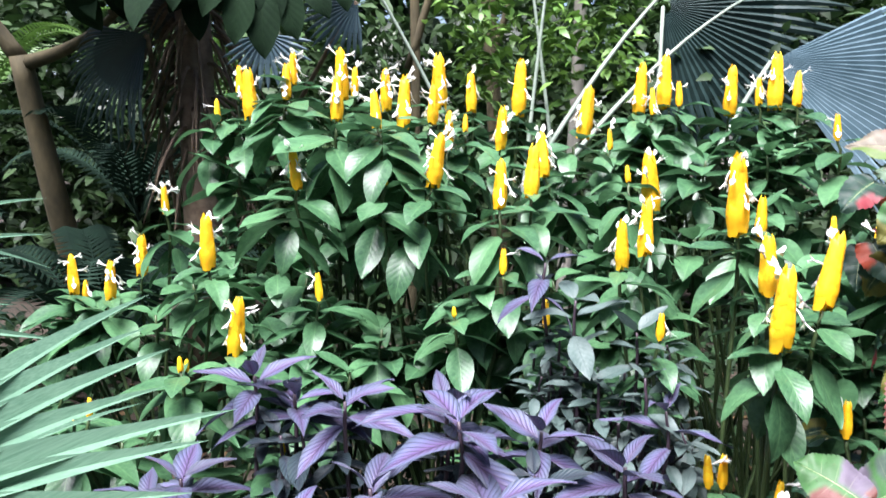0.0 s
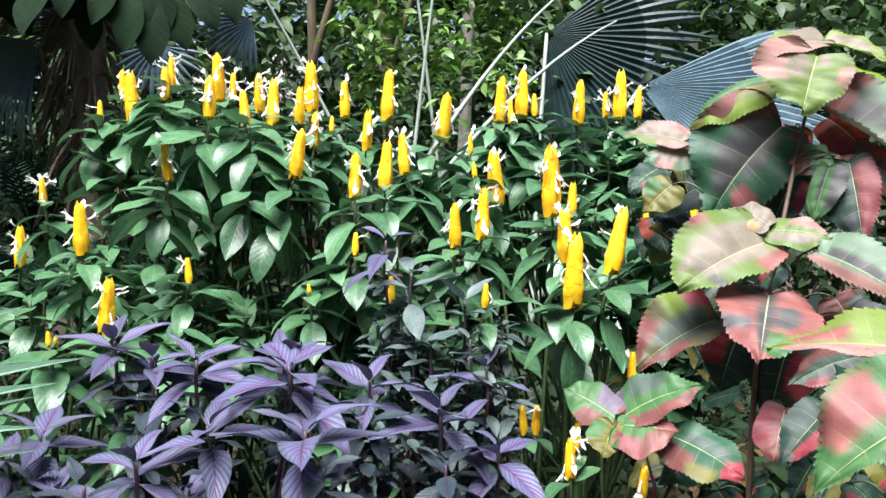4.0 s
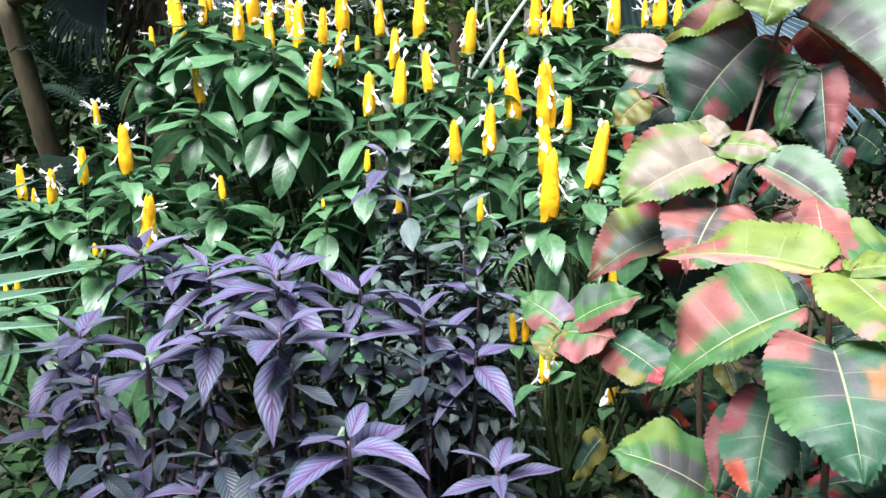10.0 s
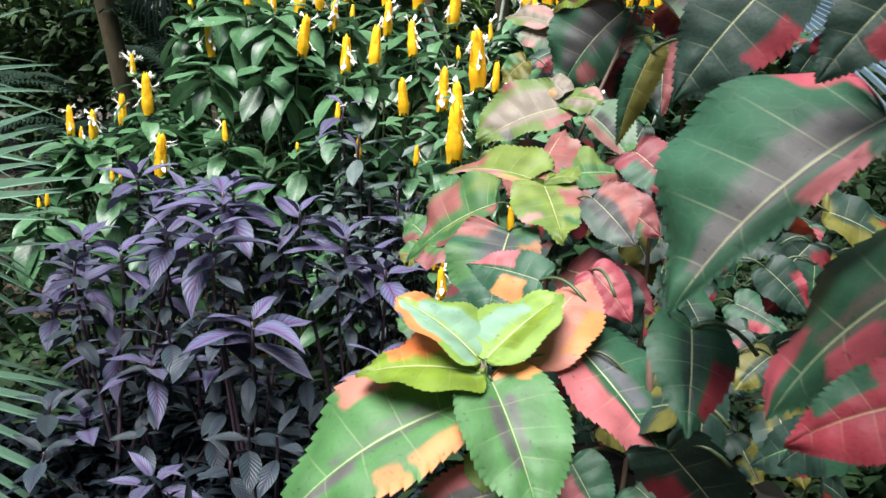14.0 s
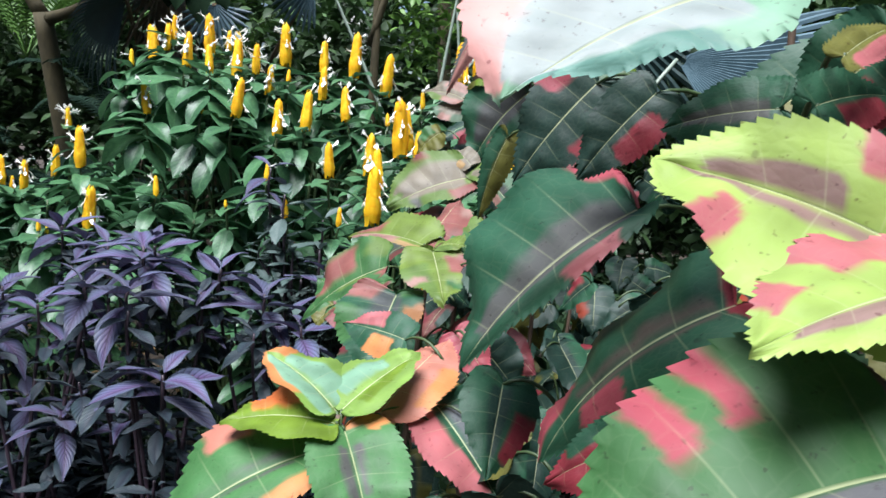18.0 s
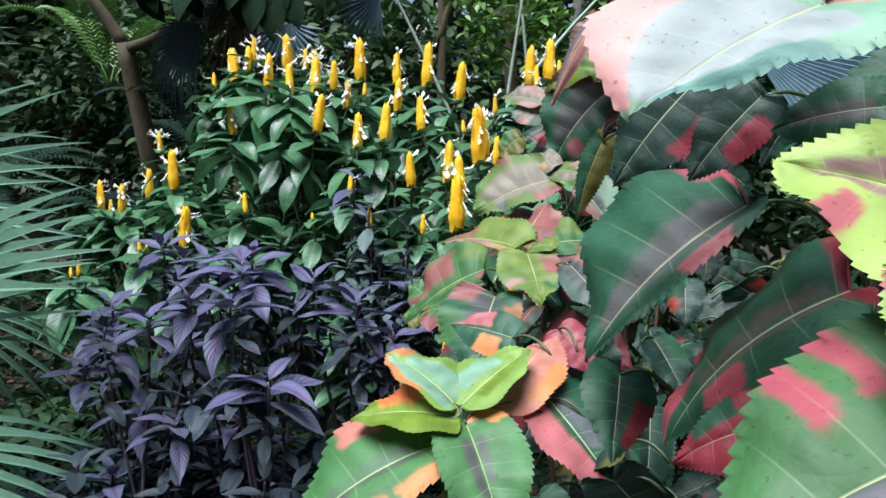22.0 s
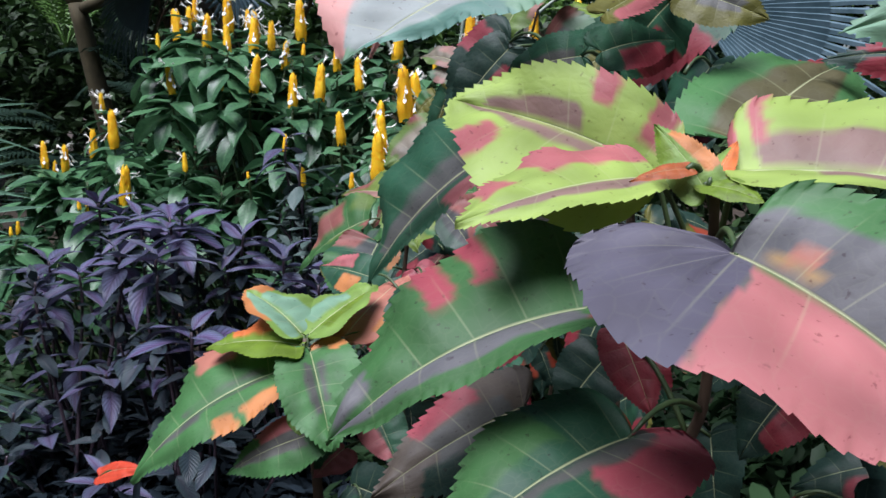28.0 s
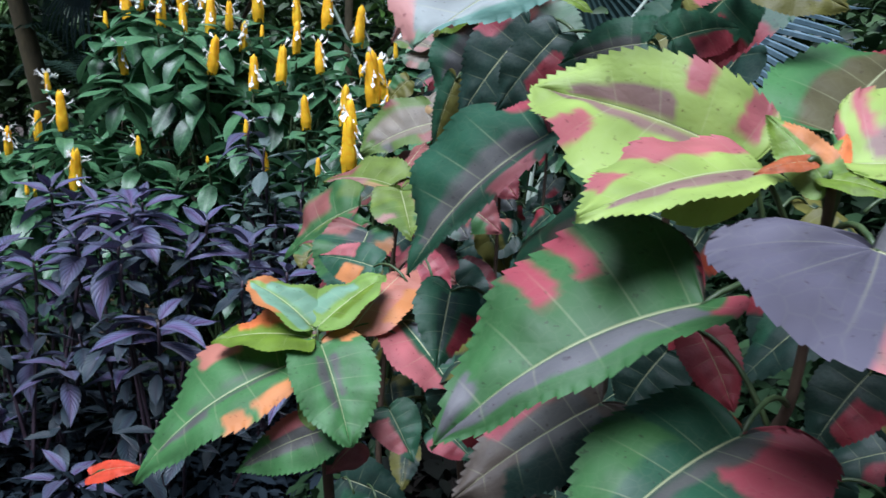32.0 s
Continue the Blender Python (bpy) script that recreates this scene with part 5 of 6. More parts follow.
copperleaf(copper_c, (1.055, -0.289, 1.146), (0.967, -0.334, 1.098), 0.064, (-0.01, -0.73, 0.69), "br", "R.25-.6:.5-1:rp|B.1-.6:0-.4:gr|L.1-.7:.3-1:dk")
copperleaf(copper_c, (1.075, -0.176, 1.251), (0.971, -0.137, 1.124), 0.111, (-0.78, -0.26, 0.57), "dg", "B-.4-.06:.0-1:rd|L.5-.72:.25-1:rp|R.72-1:.3-1:rp|B.1-.7:.03-.2:br", (1.013, -0.067, 1.201), (1.043, -0.179, 1.191), bow=0.1, shape_r=(0.36, 0.1, 0.1), shape_l=(0.3, 0.08, 0.0))
copperleaf(copper_c, (1.171, -0.118, 1.402), (1.042, -0.097, 1.330), 0.074, (-0.34, -0.87, 0.36), "dg", "L.1-.45:.3-1:rd|B.0-.8:0-.3:ol")
copperleaf(copper_c, (1.144, -0.170, 1.405), (1.109, -0.130, 1.348), 0.070, (-0.71, -0.70, -0.06), "dg", "L.3-.7:.2-1:rd")
copperleaf(copper_c, (1.114, -0.264, 1.189), (1.133, -0.295, 1.147), 0.036, (-0.10, -0.82, 0.56), "rd", "")
copperleaf(copper_c, (1.351, -0.227, 1.351), (1.230, -0.216, 1.361), 0.038, (-0.05, -0.91, 0.40), "dk", "R.1-.8:.2-1:rd|L.3-.8:.3-1:rd")
copperleaf(copper_c, (1.144, -0.362, 1.294), (1.120, -0.338, 1.324), 0.026, (-0.22, -0.84, 0.49), "lg", "R.2-.8:.3-1:og|L.5-.9:.3-1:yg")
copperleaf(copper_c, (1.145, -0.362, 1.296), (1.169, -0.380, 1.290), 0.017, (-0.15, -0.48, 0.86), "yg", "")
copperleaf(copper_c, (1.148, -0.357, 1.295), (1.163, -0.333, 1.316), 0.012, (-0.08, -0.62, 0.78), "or", "L.2-.8:.2-1:lg")
copperleaf(copper_c, (1.135, -0.364, 1.304), (1.107, -0.373, 1.298), 0.011, (0.02, -0.56, 0.83), "ro", "")
copperleaf(copper_c, (1.082, -0.189, 1.365), (1.024, -0.155, 1.350), 0.045, (-0.54, -0.77, 0.35), "dg", "B.1-.8:0-.3:gr")
copperleaf(copper_c, (1.095, -0.206, 1.367), (1.151, -0.169, 1.376), 0.038, (0.41, -0.73, 0.55), "dg", "R.2-.7:.2-1:rd")
copperleaf(copper_c, (1.146, -0.217, 1.404), (1.196, -0.228, 1.385), 0.038, (-0.09, -0.94, 0.32), "ol", "B.2-.7:0-.4:gr")
copperleaf(copper_c, (1.096, -0.233, 1.390), (1.151, -0.161, 1.416), 0.022, (0.40, -0.56, 0.72), "ol", "R.1-.6:.3-1:pk")
copperleaf(copper_c, (1.025, -0.116, 1.374), (0.979, -0.117, 1.314), 0.047, (-0.23, -0.95, 0.19), "dk", "L.2-.6:.3-1:rd")
copperleaf(copper_c, (1.038, -0.182, 1.163), (0.974, -0.165, 1.122), 0.052, (-0.47, -0.77, 0.42), "rd", "R.3-.7:.4-1:dg")
copperleaf(copper_c, (1.108, -0.209, 1.155), (1.076, -0.217, 1.106), 0.053, (-0.33, -0.87, 0.36), "dk", "")
copperleaf(copper_c, (1.228, -0.248, 1.160), (1.193, -0.257, 1.106), 0.050, (-0.45, -0.79, 0.41), "dk", "L.3-.7:.2-1:rd")
copperleaf(copper_c, (1.284, -0.218, 1.321), (1.373, -0.225, 1.319), 0.058, (-0.06, -0.88, 0.48), "dg", "R.3-.7:.2-1:rd")
copperleaf(copper_b, (0.780, 0.082, 1.060), (0.690, 0.126, 1.101), 0.112, (0.37, -0.13, 0.92), "lg", "R.1-.8:.05-.6:mt|L.05-.9:.1-.75:mt|L.3-1:.75-1:og|R.8-1:.3-1:og|R.0-.3:.7-1:sa", (0.740, 0.181, 1.097), (0.738, 0.058, 1.081), stalk=0.06, shape_r=(0.3, 0.1, 0.2), shape_l=(0.4, 0.03, 0.2))
copperleaf(copper_b, (0.783, 0.070, 1.054), (0.670, 0.057, 1.048), 0.109, (-0.04, -0.17, 0.98), "yg", "R.1-.75:.22-1:or", (0.704, 0.131, 1.068), (0.746, 0.027, 1.051), stalk=0.06, shape_r=(0.35, 0.05, 0.1), shape_l=(0.4, 0.03, 0.0))
copperleaf(copper_b, (0.761, 0.051, 1.030), (0.607, -0.013, 0.911), 0.132, (-0.34, -0.57, 0.75), "g", "R.25-.42:.6-1:sa|L.12-.3:.6-1:og|L.34-.44:.6-1:og|B.1-.6:.04-.14:gr|L.5-.8:.1-.4:gr", (0.662, 0.090, 1.023), (0.744, -0.007, 0.987), stalk=0.06, bow=0.1, shape_r=(0.34, 0.08, -0.12), shape_l=(0.3, 0.06, -0.15))
copperleaf(copper_b, (0.790, 0.068, 1.051), (0.842, -0.018, 0.971), 0.093, (0.17, -0.62, 0.77), "g", "L-.3-.06:.05-1:og|L.06-.12:.5-1:og|R-.3-.0:.5-1:ol|R.2-.7:.05-.3:gr|L.2-.6:.05-.25:gr", (0.774, 0.007, 1.022), (0.865, 0.033, 1.023), stalk=0.06, bow=0.06, shape_r=(0.42, 0.08, 0.3), shape_l=(0.42, 0.08, 0.3))
copperleaf(copper_b, (0.790, 0.044, 0.997), (0.815, 0.019, 0.961), 0.048, (0.16, -0.75, 0.64), "lg", "B.1-.7:0-.4:g", stalk=0.06)
copperleaf(copper_b, (0.816, 0.118, 1.052), (0.871, 0.223, 1.106), 0.092, (-0.20, -0.36, 0.91), "sa", "R.2-.6:.6-1:og|L.0-.3:.1-.7:og", (0.885, 0.153, 1.074), (0.810, 0.211, 1.081), stalk=0.06, shape_r=(0.45, 0.05, 0.35), shape_l=(0.4, 0.05, 0.2))
copperleaf(copper_b, (0.782, 0.083, 1.062), (0.848, 0.159, 1.107), 0.102, (-0.29, -0.29, 0.91), "lg", "R.2-.8:.1-.6:yg|L.2-.7:.2-.7:mt", (0.840, 0.091, 1.089), (0.769, 0.164, 1.089), stalk=0.06, shape_r=(0.45, 0.03, 0.0), shape_l=(0.35, 0.05, 0.2))
copperleaf(copper_b, (0.867, 0.156, 1.054), (0.951, 0.075, 0.980), 0.124, (0.34, -0.42, 0.84), "dg", "R.0-.95:.22-1:pk|L.1-.6:.05-.3:bl", (0.873, 0.079, 1.017), (0.956, 0.171, 1.030), stalk=0.06, shape_r=(0.4, 0.05, 0.1), shape_l=(0.35, 0.08, 0.1))
copperleaf(copper_b, (0.979, 0.146, 1.053), (0.972, 0.071, 0.973), 0.054, (0.45, -0.67, 0.59), "dk", "R.2-.6:.4-1:dg", (0.951, 0.094, 1.023), (1.000, 0.120, 1.015), stalk=0.06)
copperleaf(copper_b, (0.819, 0.023, 0.974), (0.709, 0.011, 0.919), 0.065, (-0.23, -0.76, 0.61), "g", "R.1-.6:.3-1:pk|B.2-.9:0-.4:gr", stalk=0.06)
copperleaf(copper_b, (0.823, 0.222, 1.102), (0.737, 0.269, 1.103), 0.060, (-0.36, -0.65, 0.67), "dg", "R.4-1:.2-1:pk|L.2-.5:.2-1:og", stalk=0.06)
copperleaf(copper_b, (0.873, 0.258, 1.108), (0.919, 0.234, 1.060), 0.051, (0.07, -0.86, 0.50), "rp", "L.1-.4:0-.5:pk", stalk=0.06)
copperleaf(copper_b, (0.953, 0.188, 1.037), (0.999, 0.115, 0.964), 0.075, (-0.08, -0.73, 0.67), "dg", "R.6-.9:.3-1:rp", stalk=0.06)
copperleaf(copper_b, (0.882, 0.256, 1.029), (0.923, 0.250, 0.973), 0.070, (0.30, -0.90, 0.32), "dk", "", stalk=0.06)
copperleaf(copper_b, (0.864, 0.083, 0.972), (0.899, 0.047, 0.925), 0.057, (0.08, -0.76, 0.65), "dg", "R.2-.8:.2-1:pk", stalk=0.06)
copperleaf(copper_b, (0.498, 0.094, 0.857), (0.570, 0.081, 0.879), 0.027, (-0.33, -0.62, 0.71), "red", "", stalk=0.06)
copperleaf(copper_b, (0.830, 0.068, 0.935), (0.805, 0.027, 0.915), 0.047, (0.18, -0.52, 0.83), "pk", "R.2-.8:.2-1:dg", stalk=0.06)
copperleaf(copper_b, (0.923, 0.089, 0.952), (0.964, 0.058, 0.926), 0.057, (-0.04, -0.68, 0.73), "dg", "R.2-.8:.2-1:rp", stalk=0.06)
copperleaf(copper_a, (0.790, 0.584, 1.158), (0.634, 0.719, 1.142), 0.081, (-0.37, -0.32, 0.87), "lm", "L.3-.9:.15-1:pp|R.55-.85:.1-.6:sn|L.0-.3:.6-1:ta", (0.750, 0.683, 1.189), (0.717, 0.619, 1.151), stalk=0.06, bow=0.06, shape_r=(0.42, 0.04, -0.08), shape_l=(0.45, 0.03, -0.28))
copperleaf(copper_a, (0.793, 0.584, 1.158), (0.829, 0.722, 1.222), 0.078, (-0.13, -0.39, 0.91), "sn", "L.2-.8:.6-1:mq|R.1-.4:.5-1:mq|R.6-.95:.6-1:pp", (0.860, 0.666, 1.188), (0.784, 0.685, 1.185), stalk=0.06, shape_r=(0.5, 0.06, 0.07), shape_l=(0.5, 0.06, 0.07))
copperleaf(copper_a, (0.806, 0.558, 1.154), (0.841, 0.443, 1.095), 0.101, (-0.03, -0.46, 0.89), "lm", "R.3-.9:.2-1:lf|L.22-.46:.35-1:sn|L.6-.7:.3-1:mg|R.5-.6:.4-1:pp|L-.2-.0:.4-1:pp", (0.767, 0.498, 1.129), (0.868, 0.500, 1.134), stalk=0.06, shape_r=(0.5, 0.12, -0.18), shape_l=(0.5, 0.1, -0.18))
copperleaf(copper_a, (0.807, 0.570, 1.158), (0.857, 0.535, 1.170), 0.058, (-0.36, -0.23, 0.91), "lm", "R.1-.6:.2-1:lf", (0.832, 0.540, 1.158), (0.844, 0.594, 1.176), stalk=0.06)
copperleaf(copper_a, (0.821, 0.597, 1.159), (0.926, 0.650, 1.163), 0.108, (0.20, -0.47, 0.86), "mg", "R.5-.95:.3-1:sn|L.2-.7:.3-1:lf", (0.886, 0.606, 1.146), (0.888, 0.701, 1.197), stalk=0.06, shape_r=(0.5, 0.03, -0.18), shape_l=(0.4, 0.08, -0.08))
copperleaf(copper_a, (0.742, 0.525, 1.130), (0.605, 0.551, 1.025), 0.107, (-0.58, -0.51, 0.64), "mg", "R.32-.72:.22-.95:sn|L-.15-.14:.35-1:sn|L.2-.5:.1-.5:lf|R.0-.2:.4-1:lf", (0.667, 0.602, 1.136), (0.690, 0.510, 1.085), stalk=0.06, bow=0.07, shape_r=(0.42, 0.06, -0.13), shape_l=(0.4, 0.04, -0.48))
copperleaf(copper_a, (0.733, 0.555, 1.020), (0.687, 0.467, 0.934), 0.082, (-0.40, -0.53, 0.75), "dg", "R.0-.4:.5-1:rq|R.6-.9:.5-1:dr|L.1-.5:.2-.7:dk", (0.667, 0.525, 0.978), (0.738, 0.484, 0.986), stalk=0.06)
copperleaf(copper_a, (0.875, 0.501, 1.148), (0.931, 0.418, 1.103), 0.085, (-0.35, -0.61, 0.71), "gt", "L.0-.8:.35-1:sn|R.1-.8:.45-1:sg", (0.886, 0.439, 1.103), (0.928, 0.483, 1.162), stalk=0.06)
copperleaf(copper_a, (0.765, 0.488, 1.096), (0.752, 0.375, 1.003), 0.127, (-0.12, -0.62, 0.78), "dg", "R-.3-.16:.35-1:sn|L.2-.44:.4-1:on|R.0-.45:.0-.34:bm|L.0-.4:.05-.3:bm|L-.3-.1:.2-1:mg|R.3-.6:.5-1:mg", (0.684, 0.450, 1.065), (0.809, 0.434, 1.072), stalk=0.06, shape_r=(0.32, 0.12, 0.07), shape_l=(0.38, 0.1, 0.07))
copperleaf(copper_a, (0.847, 0.501, 1.045), (0.914, 0.412, 1.038), 0.084, (-0.49, -0.44, 0.75), "mw", "L-.1-.8:.1-1:rq|R.2-.9:.4-1:sg", (0.864, 0.437, 1.017), (0.899, 0.491, 1.072), stalk=0.06)
copperleaf(copper_a, (0.904, 0.601, 1.132), (0.978, 0.579, 1.083), 0.075, (0.03, -0.89, 0.45), "pl", "R.2-.7:.2-1:mg", stalk=0.06)
copperleaf(copper_a, (0.689, 0.623, 0.864), (0.569, 0.652, 0.905), 0.127, (0.22, -0.36, 0.90), "mg", "B.1-.6:0-.4:gt|R.4-.9:.5-1:lf|L.3-.7:.5-1:mv", (0.644, 0.709, 0.916), (0.612, 0.592, 0.877), stalk=0.06)
copperleaf(copper_a, (0.745, 0.695, 0.933), (0.697, 0.622, 0.856), 0.069, (-0.11, -0.68, 0.72), "dg", "R.2-.9:.4-1:pl", stalk=0.06)
copperleaf(copper_a, (0.900, 0.626, 1.008), (0.981, 0.595, 0.962), 0.073, (0.00, -0.83, 0.57), "rq", "", stalk=0.06)
copperleaf(copper_a, (0.922, 0.564, 0.946), (0.856, 0.500, 0.921), 0.080, (0.05, -0.40, 0.92), "on", "R.2-.7:.2-1:mg", stalk=0.06)
copperleaf(copper_a, (0.890, 0.551, 1.014), (0.956, 0.549, 0.939), 0.093, (0.33, -0.89, 0.32), "dk", "", stalk=0.06)
copperleaf(copper_a, (0.935, 0.652, 1.199), (1.002, 0.601, 1.139), 0.087, (-0.11, -0.82, 0.56), "rq", "R.2-.6:.2-1:dg", stalk=0.06)
copperleaf(copper_t, (0.952, 1.204, 1.568), (0.893, 1.141, 1.454), 0.172, (-0.21, -0.81, 0.55), "lf", "R-.2-.55:.45-1:pp|R.1-.5:.12-.45:ce|L.28-.5:.72-1:pp|L.0-.3:.1-.4:ce", (0.822, 1.193, 1.535), (0.986, 1.142, 1.522), stalk=0.06, shape_r=(0.3, 0.12, 0.02), shape_l=(0.35, 0.05, 0.02))
copperleaf(copper_t, (0.984, 1.239, 1.601), (0.832, 1.219, 1.561), 0.092, (-0.14, -0.57, 0.81), "ce", "L.2-.9:.5-1:pp|R.3-.8:.6-1:lf", (0.910, 1.265, 1.614), (0.883, 1.195, 1.561), stalk=0.06)
copperleaf(copper_t, (0.984, 1.240, 1.597), (1.051, 1.146, 1.551), 0.067, (-0.15, -0.53, 0.84), "lm", "L.1-.7:.2-.8:ce", (1.006, 1.172, 1.574), (1.039, 1.218, 1.608), stalk=0.06)
copperleaf(copper_t, (0.910, 1.297, 1.528), (0.770, 1.339, 1.441), 0.072, (-0.52, -0.69, 0.50), "ol", "R.1-.9:.1-1:mg|L.1-.8:.5-1:yg", (0.838, 1.330, 1.509), (0.857, 1.281, 1.460), stalk=0.06, bow=0.12)
copperleaf(copper_t, (1.057, 1.254, 1.543), (1.162, 1.232, 1.498), 0.051, (0.15, -0.70, 0.70), "yg", "", stalk=0.06)
copperleaf(copper_t, (0.765, 1.341, 1.417), (0.655, 1.399, 1.431), 0.070, (-0.25, -0.64, 0.73), "ce", "L.2-.9:.5-1:lf|R.0-.5:.4-1:pp|L.0-.4:.5-1:pp", (0.732, 1.384, 1.456), (0.703, 1.342, 1.409), stalk=0.06)
copperleaf(copper_t, (0.781, 1.335, 1.391), (0.683, 1.348, 1.391), 0.070, (-0.11, -0.81, 0.57), "mv", "B.1-.8:0-.5:ce|L.4-.7:.5-1:pp", (0.743, 1.360, 1.415), (0.723, 1.324, 1.359), stalk=0.06)
copperleaf(copper_t, (0.930, 1.280, 1.444), (0.798, 1.299, 1.258), 0.206, (-0.34, -0.93, 0.15), "dg", "R-.4-.26:.3-1:mq|R.1-.75:.0-.5:gt|L.1-.5:.0-.3:gt|L.55-.72:.25-.9:pl|R-.4--.05:.0-.4:mw|L-.3-.1:.45-1:mw", (0.759, 1.322, 1.423), (0.926, 1.246, 1.330), stalk=0.06, shape_r=(0.34, 0.14, -0.03), shape_l=(0.42, 0.05, 0.07))
copperleaf(copper_t, (0.973, 1.301, 1.348), (0.919, 1.286, 1.241), 0.101, (-0.48, -0.80, 0.35), "dk", "R.2-.9:.4-1:rd|L.1-.5:.5-1:rd", (0.888, 1.318, 1.302), (0.973, 1.264, 1.292), stalk=0.06)
copperleaf(copper_t, (0.989, 1.236, 1.473), (1.107, 1.050, 1.316), 0.115, (-0.42, -0.73, 0.55), "mv", "L.1-.6:.1-.5:gt|R.25-.95:.6-1:pp|B.0-.15:0-1:sn", (1.047, 1.120, 1.399), (1.124, 1.139, 1.482), stalk=0.06, shape_r=(0.4, 0.06, -0.18), shape_l=(0.4, 0.06, -0.08))
copperleaf(copper_t, (0.988, 1.214, 1.392), (0.915, 1.220, 1.374), 0.064, (-0.18, -0.85, 0.49), "mg", "B.5-.95:0-1:mw|L.1-.5:.3-1:mv", (0.958, 1.231, 1.408), (0.948, 1.201, 1.352), stalk=0.06)
copperleaf(copper_t, (0.981, 1.195, 1.368), (0.943, 1.174, 1.264), 0.061, (-0.49, -0.81, 0.34), "mg", "L.0-.7:.35-1:gt|R.0-.7:0-.3:bm", (0.942, 1.191, 1.325), (0.995, 1.162, 1.330), stalk=0.06)
copperleaf(copper_t, (1.019, 1.197, 1.378), (1.013, 1.128, 1.225), 0.103, (-0.57, -0.74, 0.35), "dk", "L.1-1:.06-1:pl|R.6-.9:.2-.7:bm|R.1-.4:.5-1:bm", (0.966, 1.187, 1.283), (1.049, 1.139, 1.319), stalk=0.06, shape_r=(0.4, 0.06, -0.08), shape_l=(0.35, 0.08, -0.08))
copperleaf(copper_t, (1.037, 1.209, 1.392), (1.107, 1.125, 1.313), 0.072, (-0.55, -0.77, 0.34), "mw", "L.2-.9:.5-1:dr|R.1-.6:.1-.6:dk", (1.057, 1.158, 1.321), (1.087, 1.165, 1.387), stalk=0.06)
copperleaf(copper_t, (1.016, 1.267, 1.460), (1.063, 1.216, 1.392), 0.080, (-0.53, -0.82, 0.24), "dr", "L.0-.7:.3-1:red|R.2-.8:.4-1:rd", (1.006, 1.250, 1.398), (1.065, 1.227, 1.447), stalk=0.06)
copperleaf(copper_t, (1.096, 1.204, 1.435), (1.155, 1.190, 1.395), 0.090, (-0.11, -0.98, 0.18), "dg", "R.2-.8:.5-1:mq", stalk=0.06)
copperleaf(copper_t, (0.971, 1.307, 1.443), (0.949, 1.300, 1.354), 0.074, (-0.53, -0.83, 0.19), "dr", "B.0-.5:0-.4:dk", stalk=0.06)
copperleaf(copper_t, (0.813, 1.081, 1.241), (0.643, 1.042, 1.164), 0.144, (-0.12, -0.75, 0.65), "lf", "R-.1-.8:.0-.66:ce|L.1-.75:.0-.5:ce|L-.2-.32:.5-1:sn|R.34-.42:.8-1:pl|L.62-.7:.5-1:gr", (0.680, 1.109, 1.267), (0.753, 1.021, 1.179), stalk=0.06, bow=0.06, shape_r=(0.5, 0.03, 0.32), shape_l=(0.32, 0.07, -0.03))
copperleaf(copper_t, (0.815, 1.083, 1.267), (0.767, 1.130, 1.295), 0.054, (-0.26, -0.67, 0.69), "ce", "L.2-.9:.4-1:ta", (0.810, 1.122, 1.301), (0.770, 1.104, 1.269), stalk=0.06)
copperleaf(copper_t, (0.821, 1.090, 1.260), (0.895, 1.027, 1.251), 0.065, (-0.40, -0.57, 0.71), "lf", "R.1-.8:.1-.7:ce|L.3-.9:.4-1:pp", (0.846, 1.040, 1.231), (0.877, 1.075, 1.277), stalk=0.06)
copperleaf(copper_t, (0.870, 1.026, 1.229), (0.944, 0.870, 1.159), 0.079, (-0.57, -0.55, 0.62), "mv", "R.0-.85:.35-1:pp|L.1-.7:.0-.35:gt|L.75-1:.1-1:mg", (0.897, 0.942, 1.177), (0.948, 0.956, 1.235), stalk=0.06, bow=0.06, shape_r=(0.4, 0.06, -0.18), shape_l=(0.42, 0.06, -0.08))
copperleaf(copper_t, (0.807, 1.057, 1.153), (0.725, 0.917, 1.076), 0.162, (-0.08, -0.45, 0.89), "sn", "B.02-.9:0-.2:gt|L.3-.62:.2-.62:gt|R-.05-.2:.15-.75:gt|L.68-.9:.2-1:mg|R.5-.62:.3-1:gt|R.2-.34:.1-.5:mq", (0.698, 1.024, 1.134), (0.839, 0.948, 1.108), stalk=0.06, shape_r=(0.32, 0.16, 0.02), shape_l=(0.42, 0.06, 0.22))
copperleaf(copper_t, (0.744, 1.109, 1.104), (0.596, 1.097, 1.019), 0.122, (-0.34, -0.64, 0.69), "ob", "R-.1-.3:.5-1:rd|B.1-.7:.03-.4:sg|R.5-.9:.5-1:mw|L.45-.95:.4-1:mw|R.2-.4:.4-1:yg", (0.658, 1.159, 1.130), (0.686, 1.065, 1.058), stalk=0.06, shape_r=(0.4, 0.06, 0.02), shape_l=(0.35, 0.05, -0.18))
copperleaf(copper_t, (0.692, 1.169, 1.111), (0.632, 1.191, 1.044), 0.077, (-0.62, -0.71, 0.33), "mg", "R.2-.8:.3-1:ol", stalk=0.06)
copperleaf(copper_t, (0.908, 0.957, 1.071), (0.777, 0.925, 1.036), 0.058, (0.02, -0.78, 0.63), "sg", "R.2-.8:.5-1:mw|L.1-.7:.2-1:gt|L.5-.8:.6-1:pl", (0.825, 0.948, 1.079), (0.856, 0.918, 1.040), stalk=0.06)
copperleaf(copper_t, (0.549, 1.054, 0.950), (0.479, 1.126, 0.981), 0.085, (-0.24, -0.57, 0.79), "mg", "R.0-.45:.1-1:pg|R-.2-.1:.3-1:mw|L.0-.5:.3-1:mw", (0.543, 1.114, 0.989), (0.494, 1.065, 0.940), stalk=0.06)
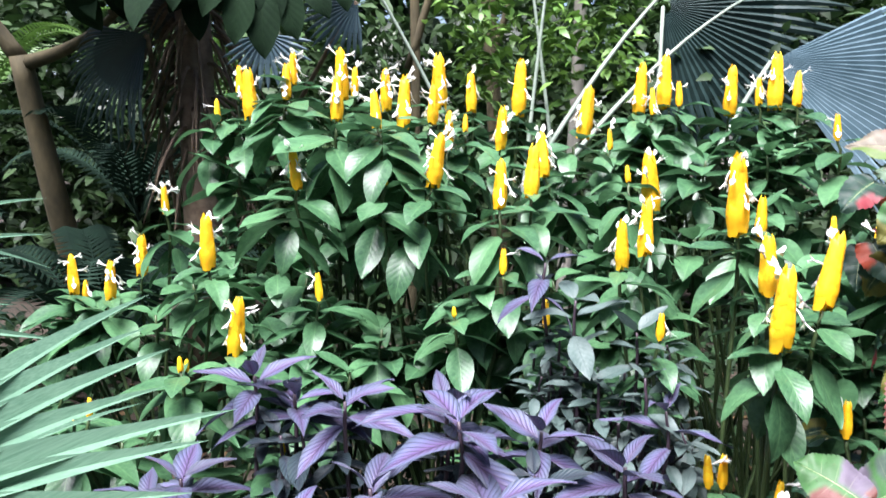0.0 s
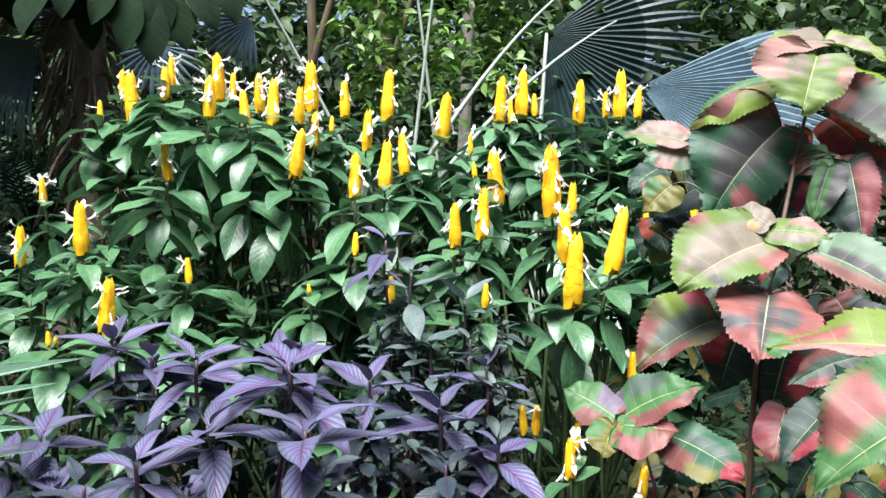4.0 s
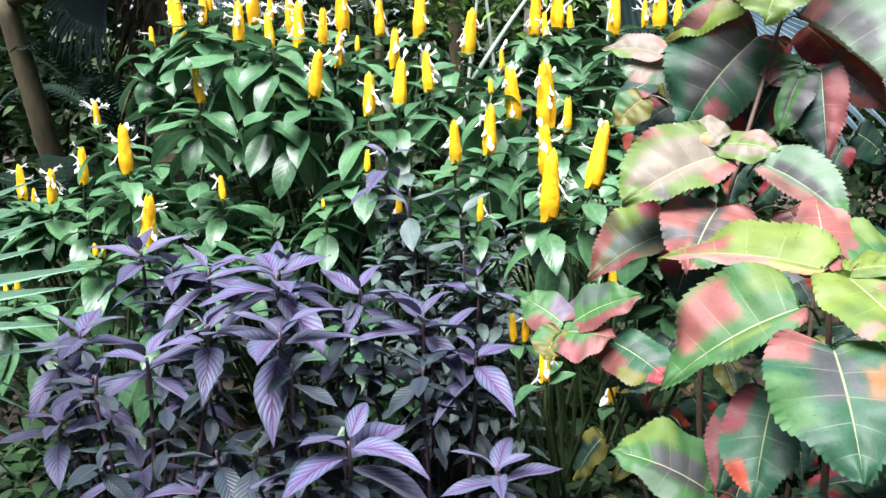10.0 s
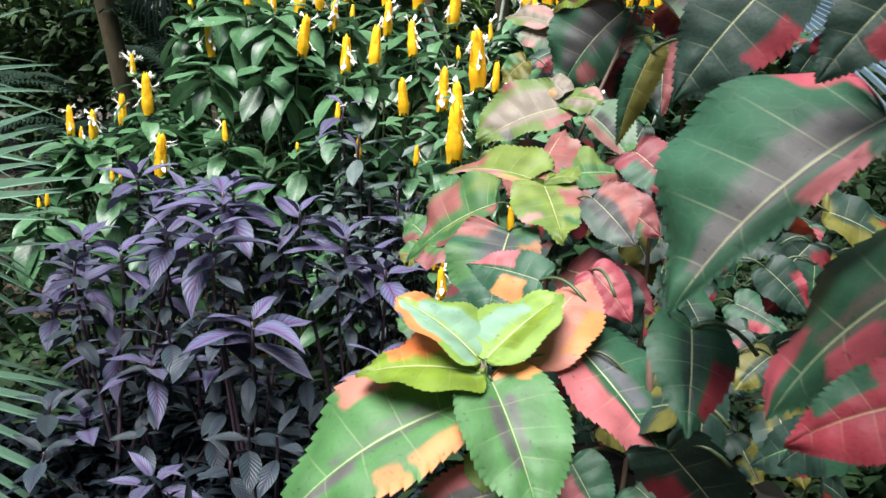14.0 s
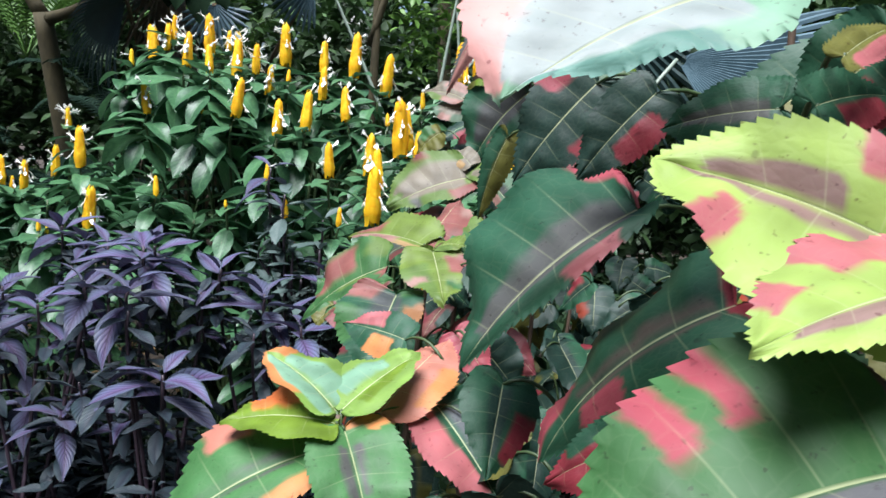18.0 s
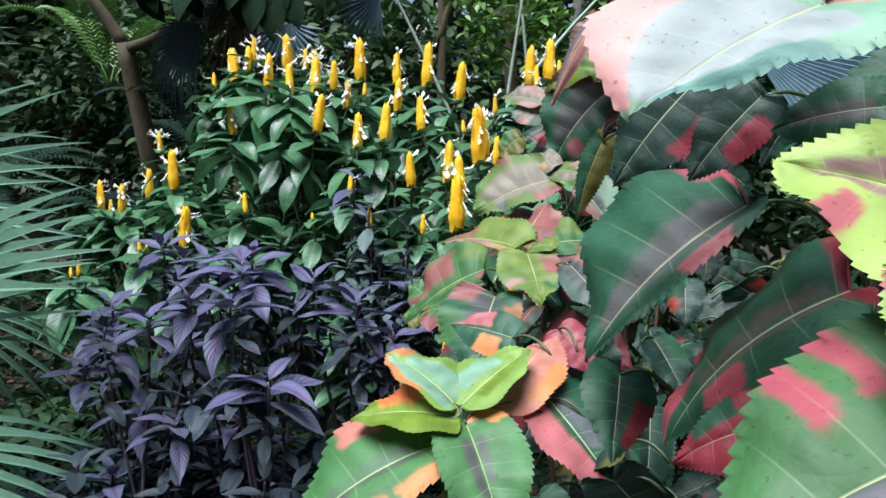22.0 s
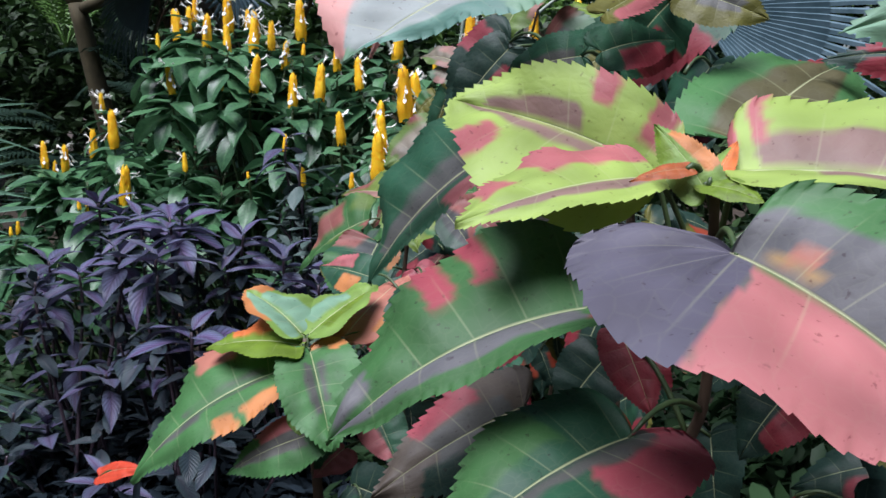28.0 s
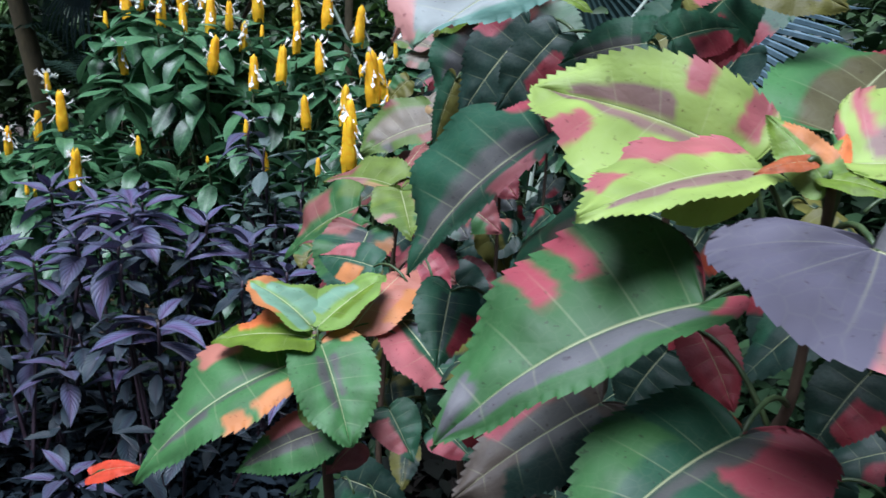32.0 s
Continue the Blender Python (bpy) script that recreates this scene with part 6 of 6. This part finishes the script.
copperleaf(copper_t, (0.561, 1.061, 0.946), (0.676, 1.001, 1.017), 0.119, (-0.62, -0.37, 0.69), "mg", "R.1-.95:.42-1:mw|L-.2-.14:.1-1:pg|R-.3-.1:.1-1:mq|L.2-.6:.3-.9:sg", (0.622, 0.983, 0.971), (0.601, 1.092, 1.011), stalk=0.06, shape_r=(0.45, 0.05, 0.02), shape_l=(0.3, 0.08, -0.08))
copperleaf(copper_t, (0.547, 1.031, 0.945), (0.631, 0.971, 0.950), 0.086, (-0.32, -0.38, 0.87), "mg", "R.2-.5:.5-1:pl|B.6-1:0-1:mw|L.2-.9:.4-1:pl|R.5-.8:.2-1:mq", (0.562, 0.959, 0.918), (0.609, 1.017, 0.961), stalk=0.06)
copperleaf(copper_t, (0.540, 1.032, 0.943), (0.510, 0.991, 0.904), 0.057, (-0.17, -0.62, 0.77), "ol", "L.2-.6:.4-1:mw|R.1-.5:.3-1:mg", (0.492, 1.020, 0.935), (0.540, 0.991, 0.922), stalk=0.06)
copperleaf(copper_t, (0.631, 1.009, 0.931), (0.701, 0.897, 0.902), 0.093, (-0.32, -0.42, 0.85), "dg", "L.2-.7:.1-.6:sg|R.0-.4:.3-1:mw|B.75-1:0-1:rd|R.4-.7:.5-1:ol", (0.631, 0.923, 0.892), (0.704, 0.959, 0.938), stalk=0.06)
copperleaf(copper_t, (0.797, 0.968, 0.987), (0.754, 0.916, 0.920), 0.061, (-0.30, -0.64, 0.70), "mw", "L.2-.6:.4-1:dk|R.1-.6:.3-1:rq", (0.741, 0.959, 0.951), (0.794, 0.931, 0.949), stalk=0.06)
copperleaf(copper_t, (0.720, 1.283, 1.333), (0.664, 1.285, 1.277), 0.077, (-0.42, -0.82, 0.39), "ol", "R.2-.6:.2-1:mg", stalk=0.06)
copperleaf(copper_t, (0.801, 1.138, 1.080), (0.762, 1.131, 0.967), 0.114, (-0.54, -0.81, 0.24), "dk", "R.2-.6:.2-1:rd", stalk=0.06)
copperleaf(copper_t, (0.858, 1.077, 1.073), (0.820, 1.066, 0.927), 0.110, (-0.57, -0.80, 0.21), "dk", "L.2-.6:.2-1:rd", stalk=0.06)
copperleaf(copper_t, (0.711, 1.057, 0.880), (0.619, 1.037, 0.838), 0.080, (-0.19, -0.64, 0.75), "dg", "R.2-.6:.2-1:ol", stalk=0.06)
copperleaf(copper_t, (0.928, 1.021, 1.120), (0.997, 0.952, 1.063), 0.095, (-0.36, -0.78, 0.51), "bm", "R.2-.6:.2-1:mw", stalk=0.06)
copperleaf(copper_t, (0.932, 1.074, 1.146), (0.955, 1.043, 1.087), 0.073, (-0.36, -0.88, 0.32), "mw", "L.2-.6:.2-1:dk", stalk=0.06)


# inner leaves of the bushes, their shade put into dark pigments
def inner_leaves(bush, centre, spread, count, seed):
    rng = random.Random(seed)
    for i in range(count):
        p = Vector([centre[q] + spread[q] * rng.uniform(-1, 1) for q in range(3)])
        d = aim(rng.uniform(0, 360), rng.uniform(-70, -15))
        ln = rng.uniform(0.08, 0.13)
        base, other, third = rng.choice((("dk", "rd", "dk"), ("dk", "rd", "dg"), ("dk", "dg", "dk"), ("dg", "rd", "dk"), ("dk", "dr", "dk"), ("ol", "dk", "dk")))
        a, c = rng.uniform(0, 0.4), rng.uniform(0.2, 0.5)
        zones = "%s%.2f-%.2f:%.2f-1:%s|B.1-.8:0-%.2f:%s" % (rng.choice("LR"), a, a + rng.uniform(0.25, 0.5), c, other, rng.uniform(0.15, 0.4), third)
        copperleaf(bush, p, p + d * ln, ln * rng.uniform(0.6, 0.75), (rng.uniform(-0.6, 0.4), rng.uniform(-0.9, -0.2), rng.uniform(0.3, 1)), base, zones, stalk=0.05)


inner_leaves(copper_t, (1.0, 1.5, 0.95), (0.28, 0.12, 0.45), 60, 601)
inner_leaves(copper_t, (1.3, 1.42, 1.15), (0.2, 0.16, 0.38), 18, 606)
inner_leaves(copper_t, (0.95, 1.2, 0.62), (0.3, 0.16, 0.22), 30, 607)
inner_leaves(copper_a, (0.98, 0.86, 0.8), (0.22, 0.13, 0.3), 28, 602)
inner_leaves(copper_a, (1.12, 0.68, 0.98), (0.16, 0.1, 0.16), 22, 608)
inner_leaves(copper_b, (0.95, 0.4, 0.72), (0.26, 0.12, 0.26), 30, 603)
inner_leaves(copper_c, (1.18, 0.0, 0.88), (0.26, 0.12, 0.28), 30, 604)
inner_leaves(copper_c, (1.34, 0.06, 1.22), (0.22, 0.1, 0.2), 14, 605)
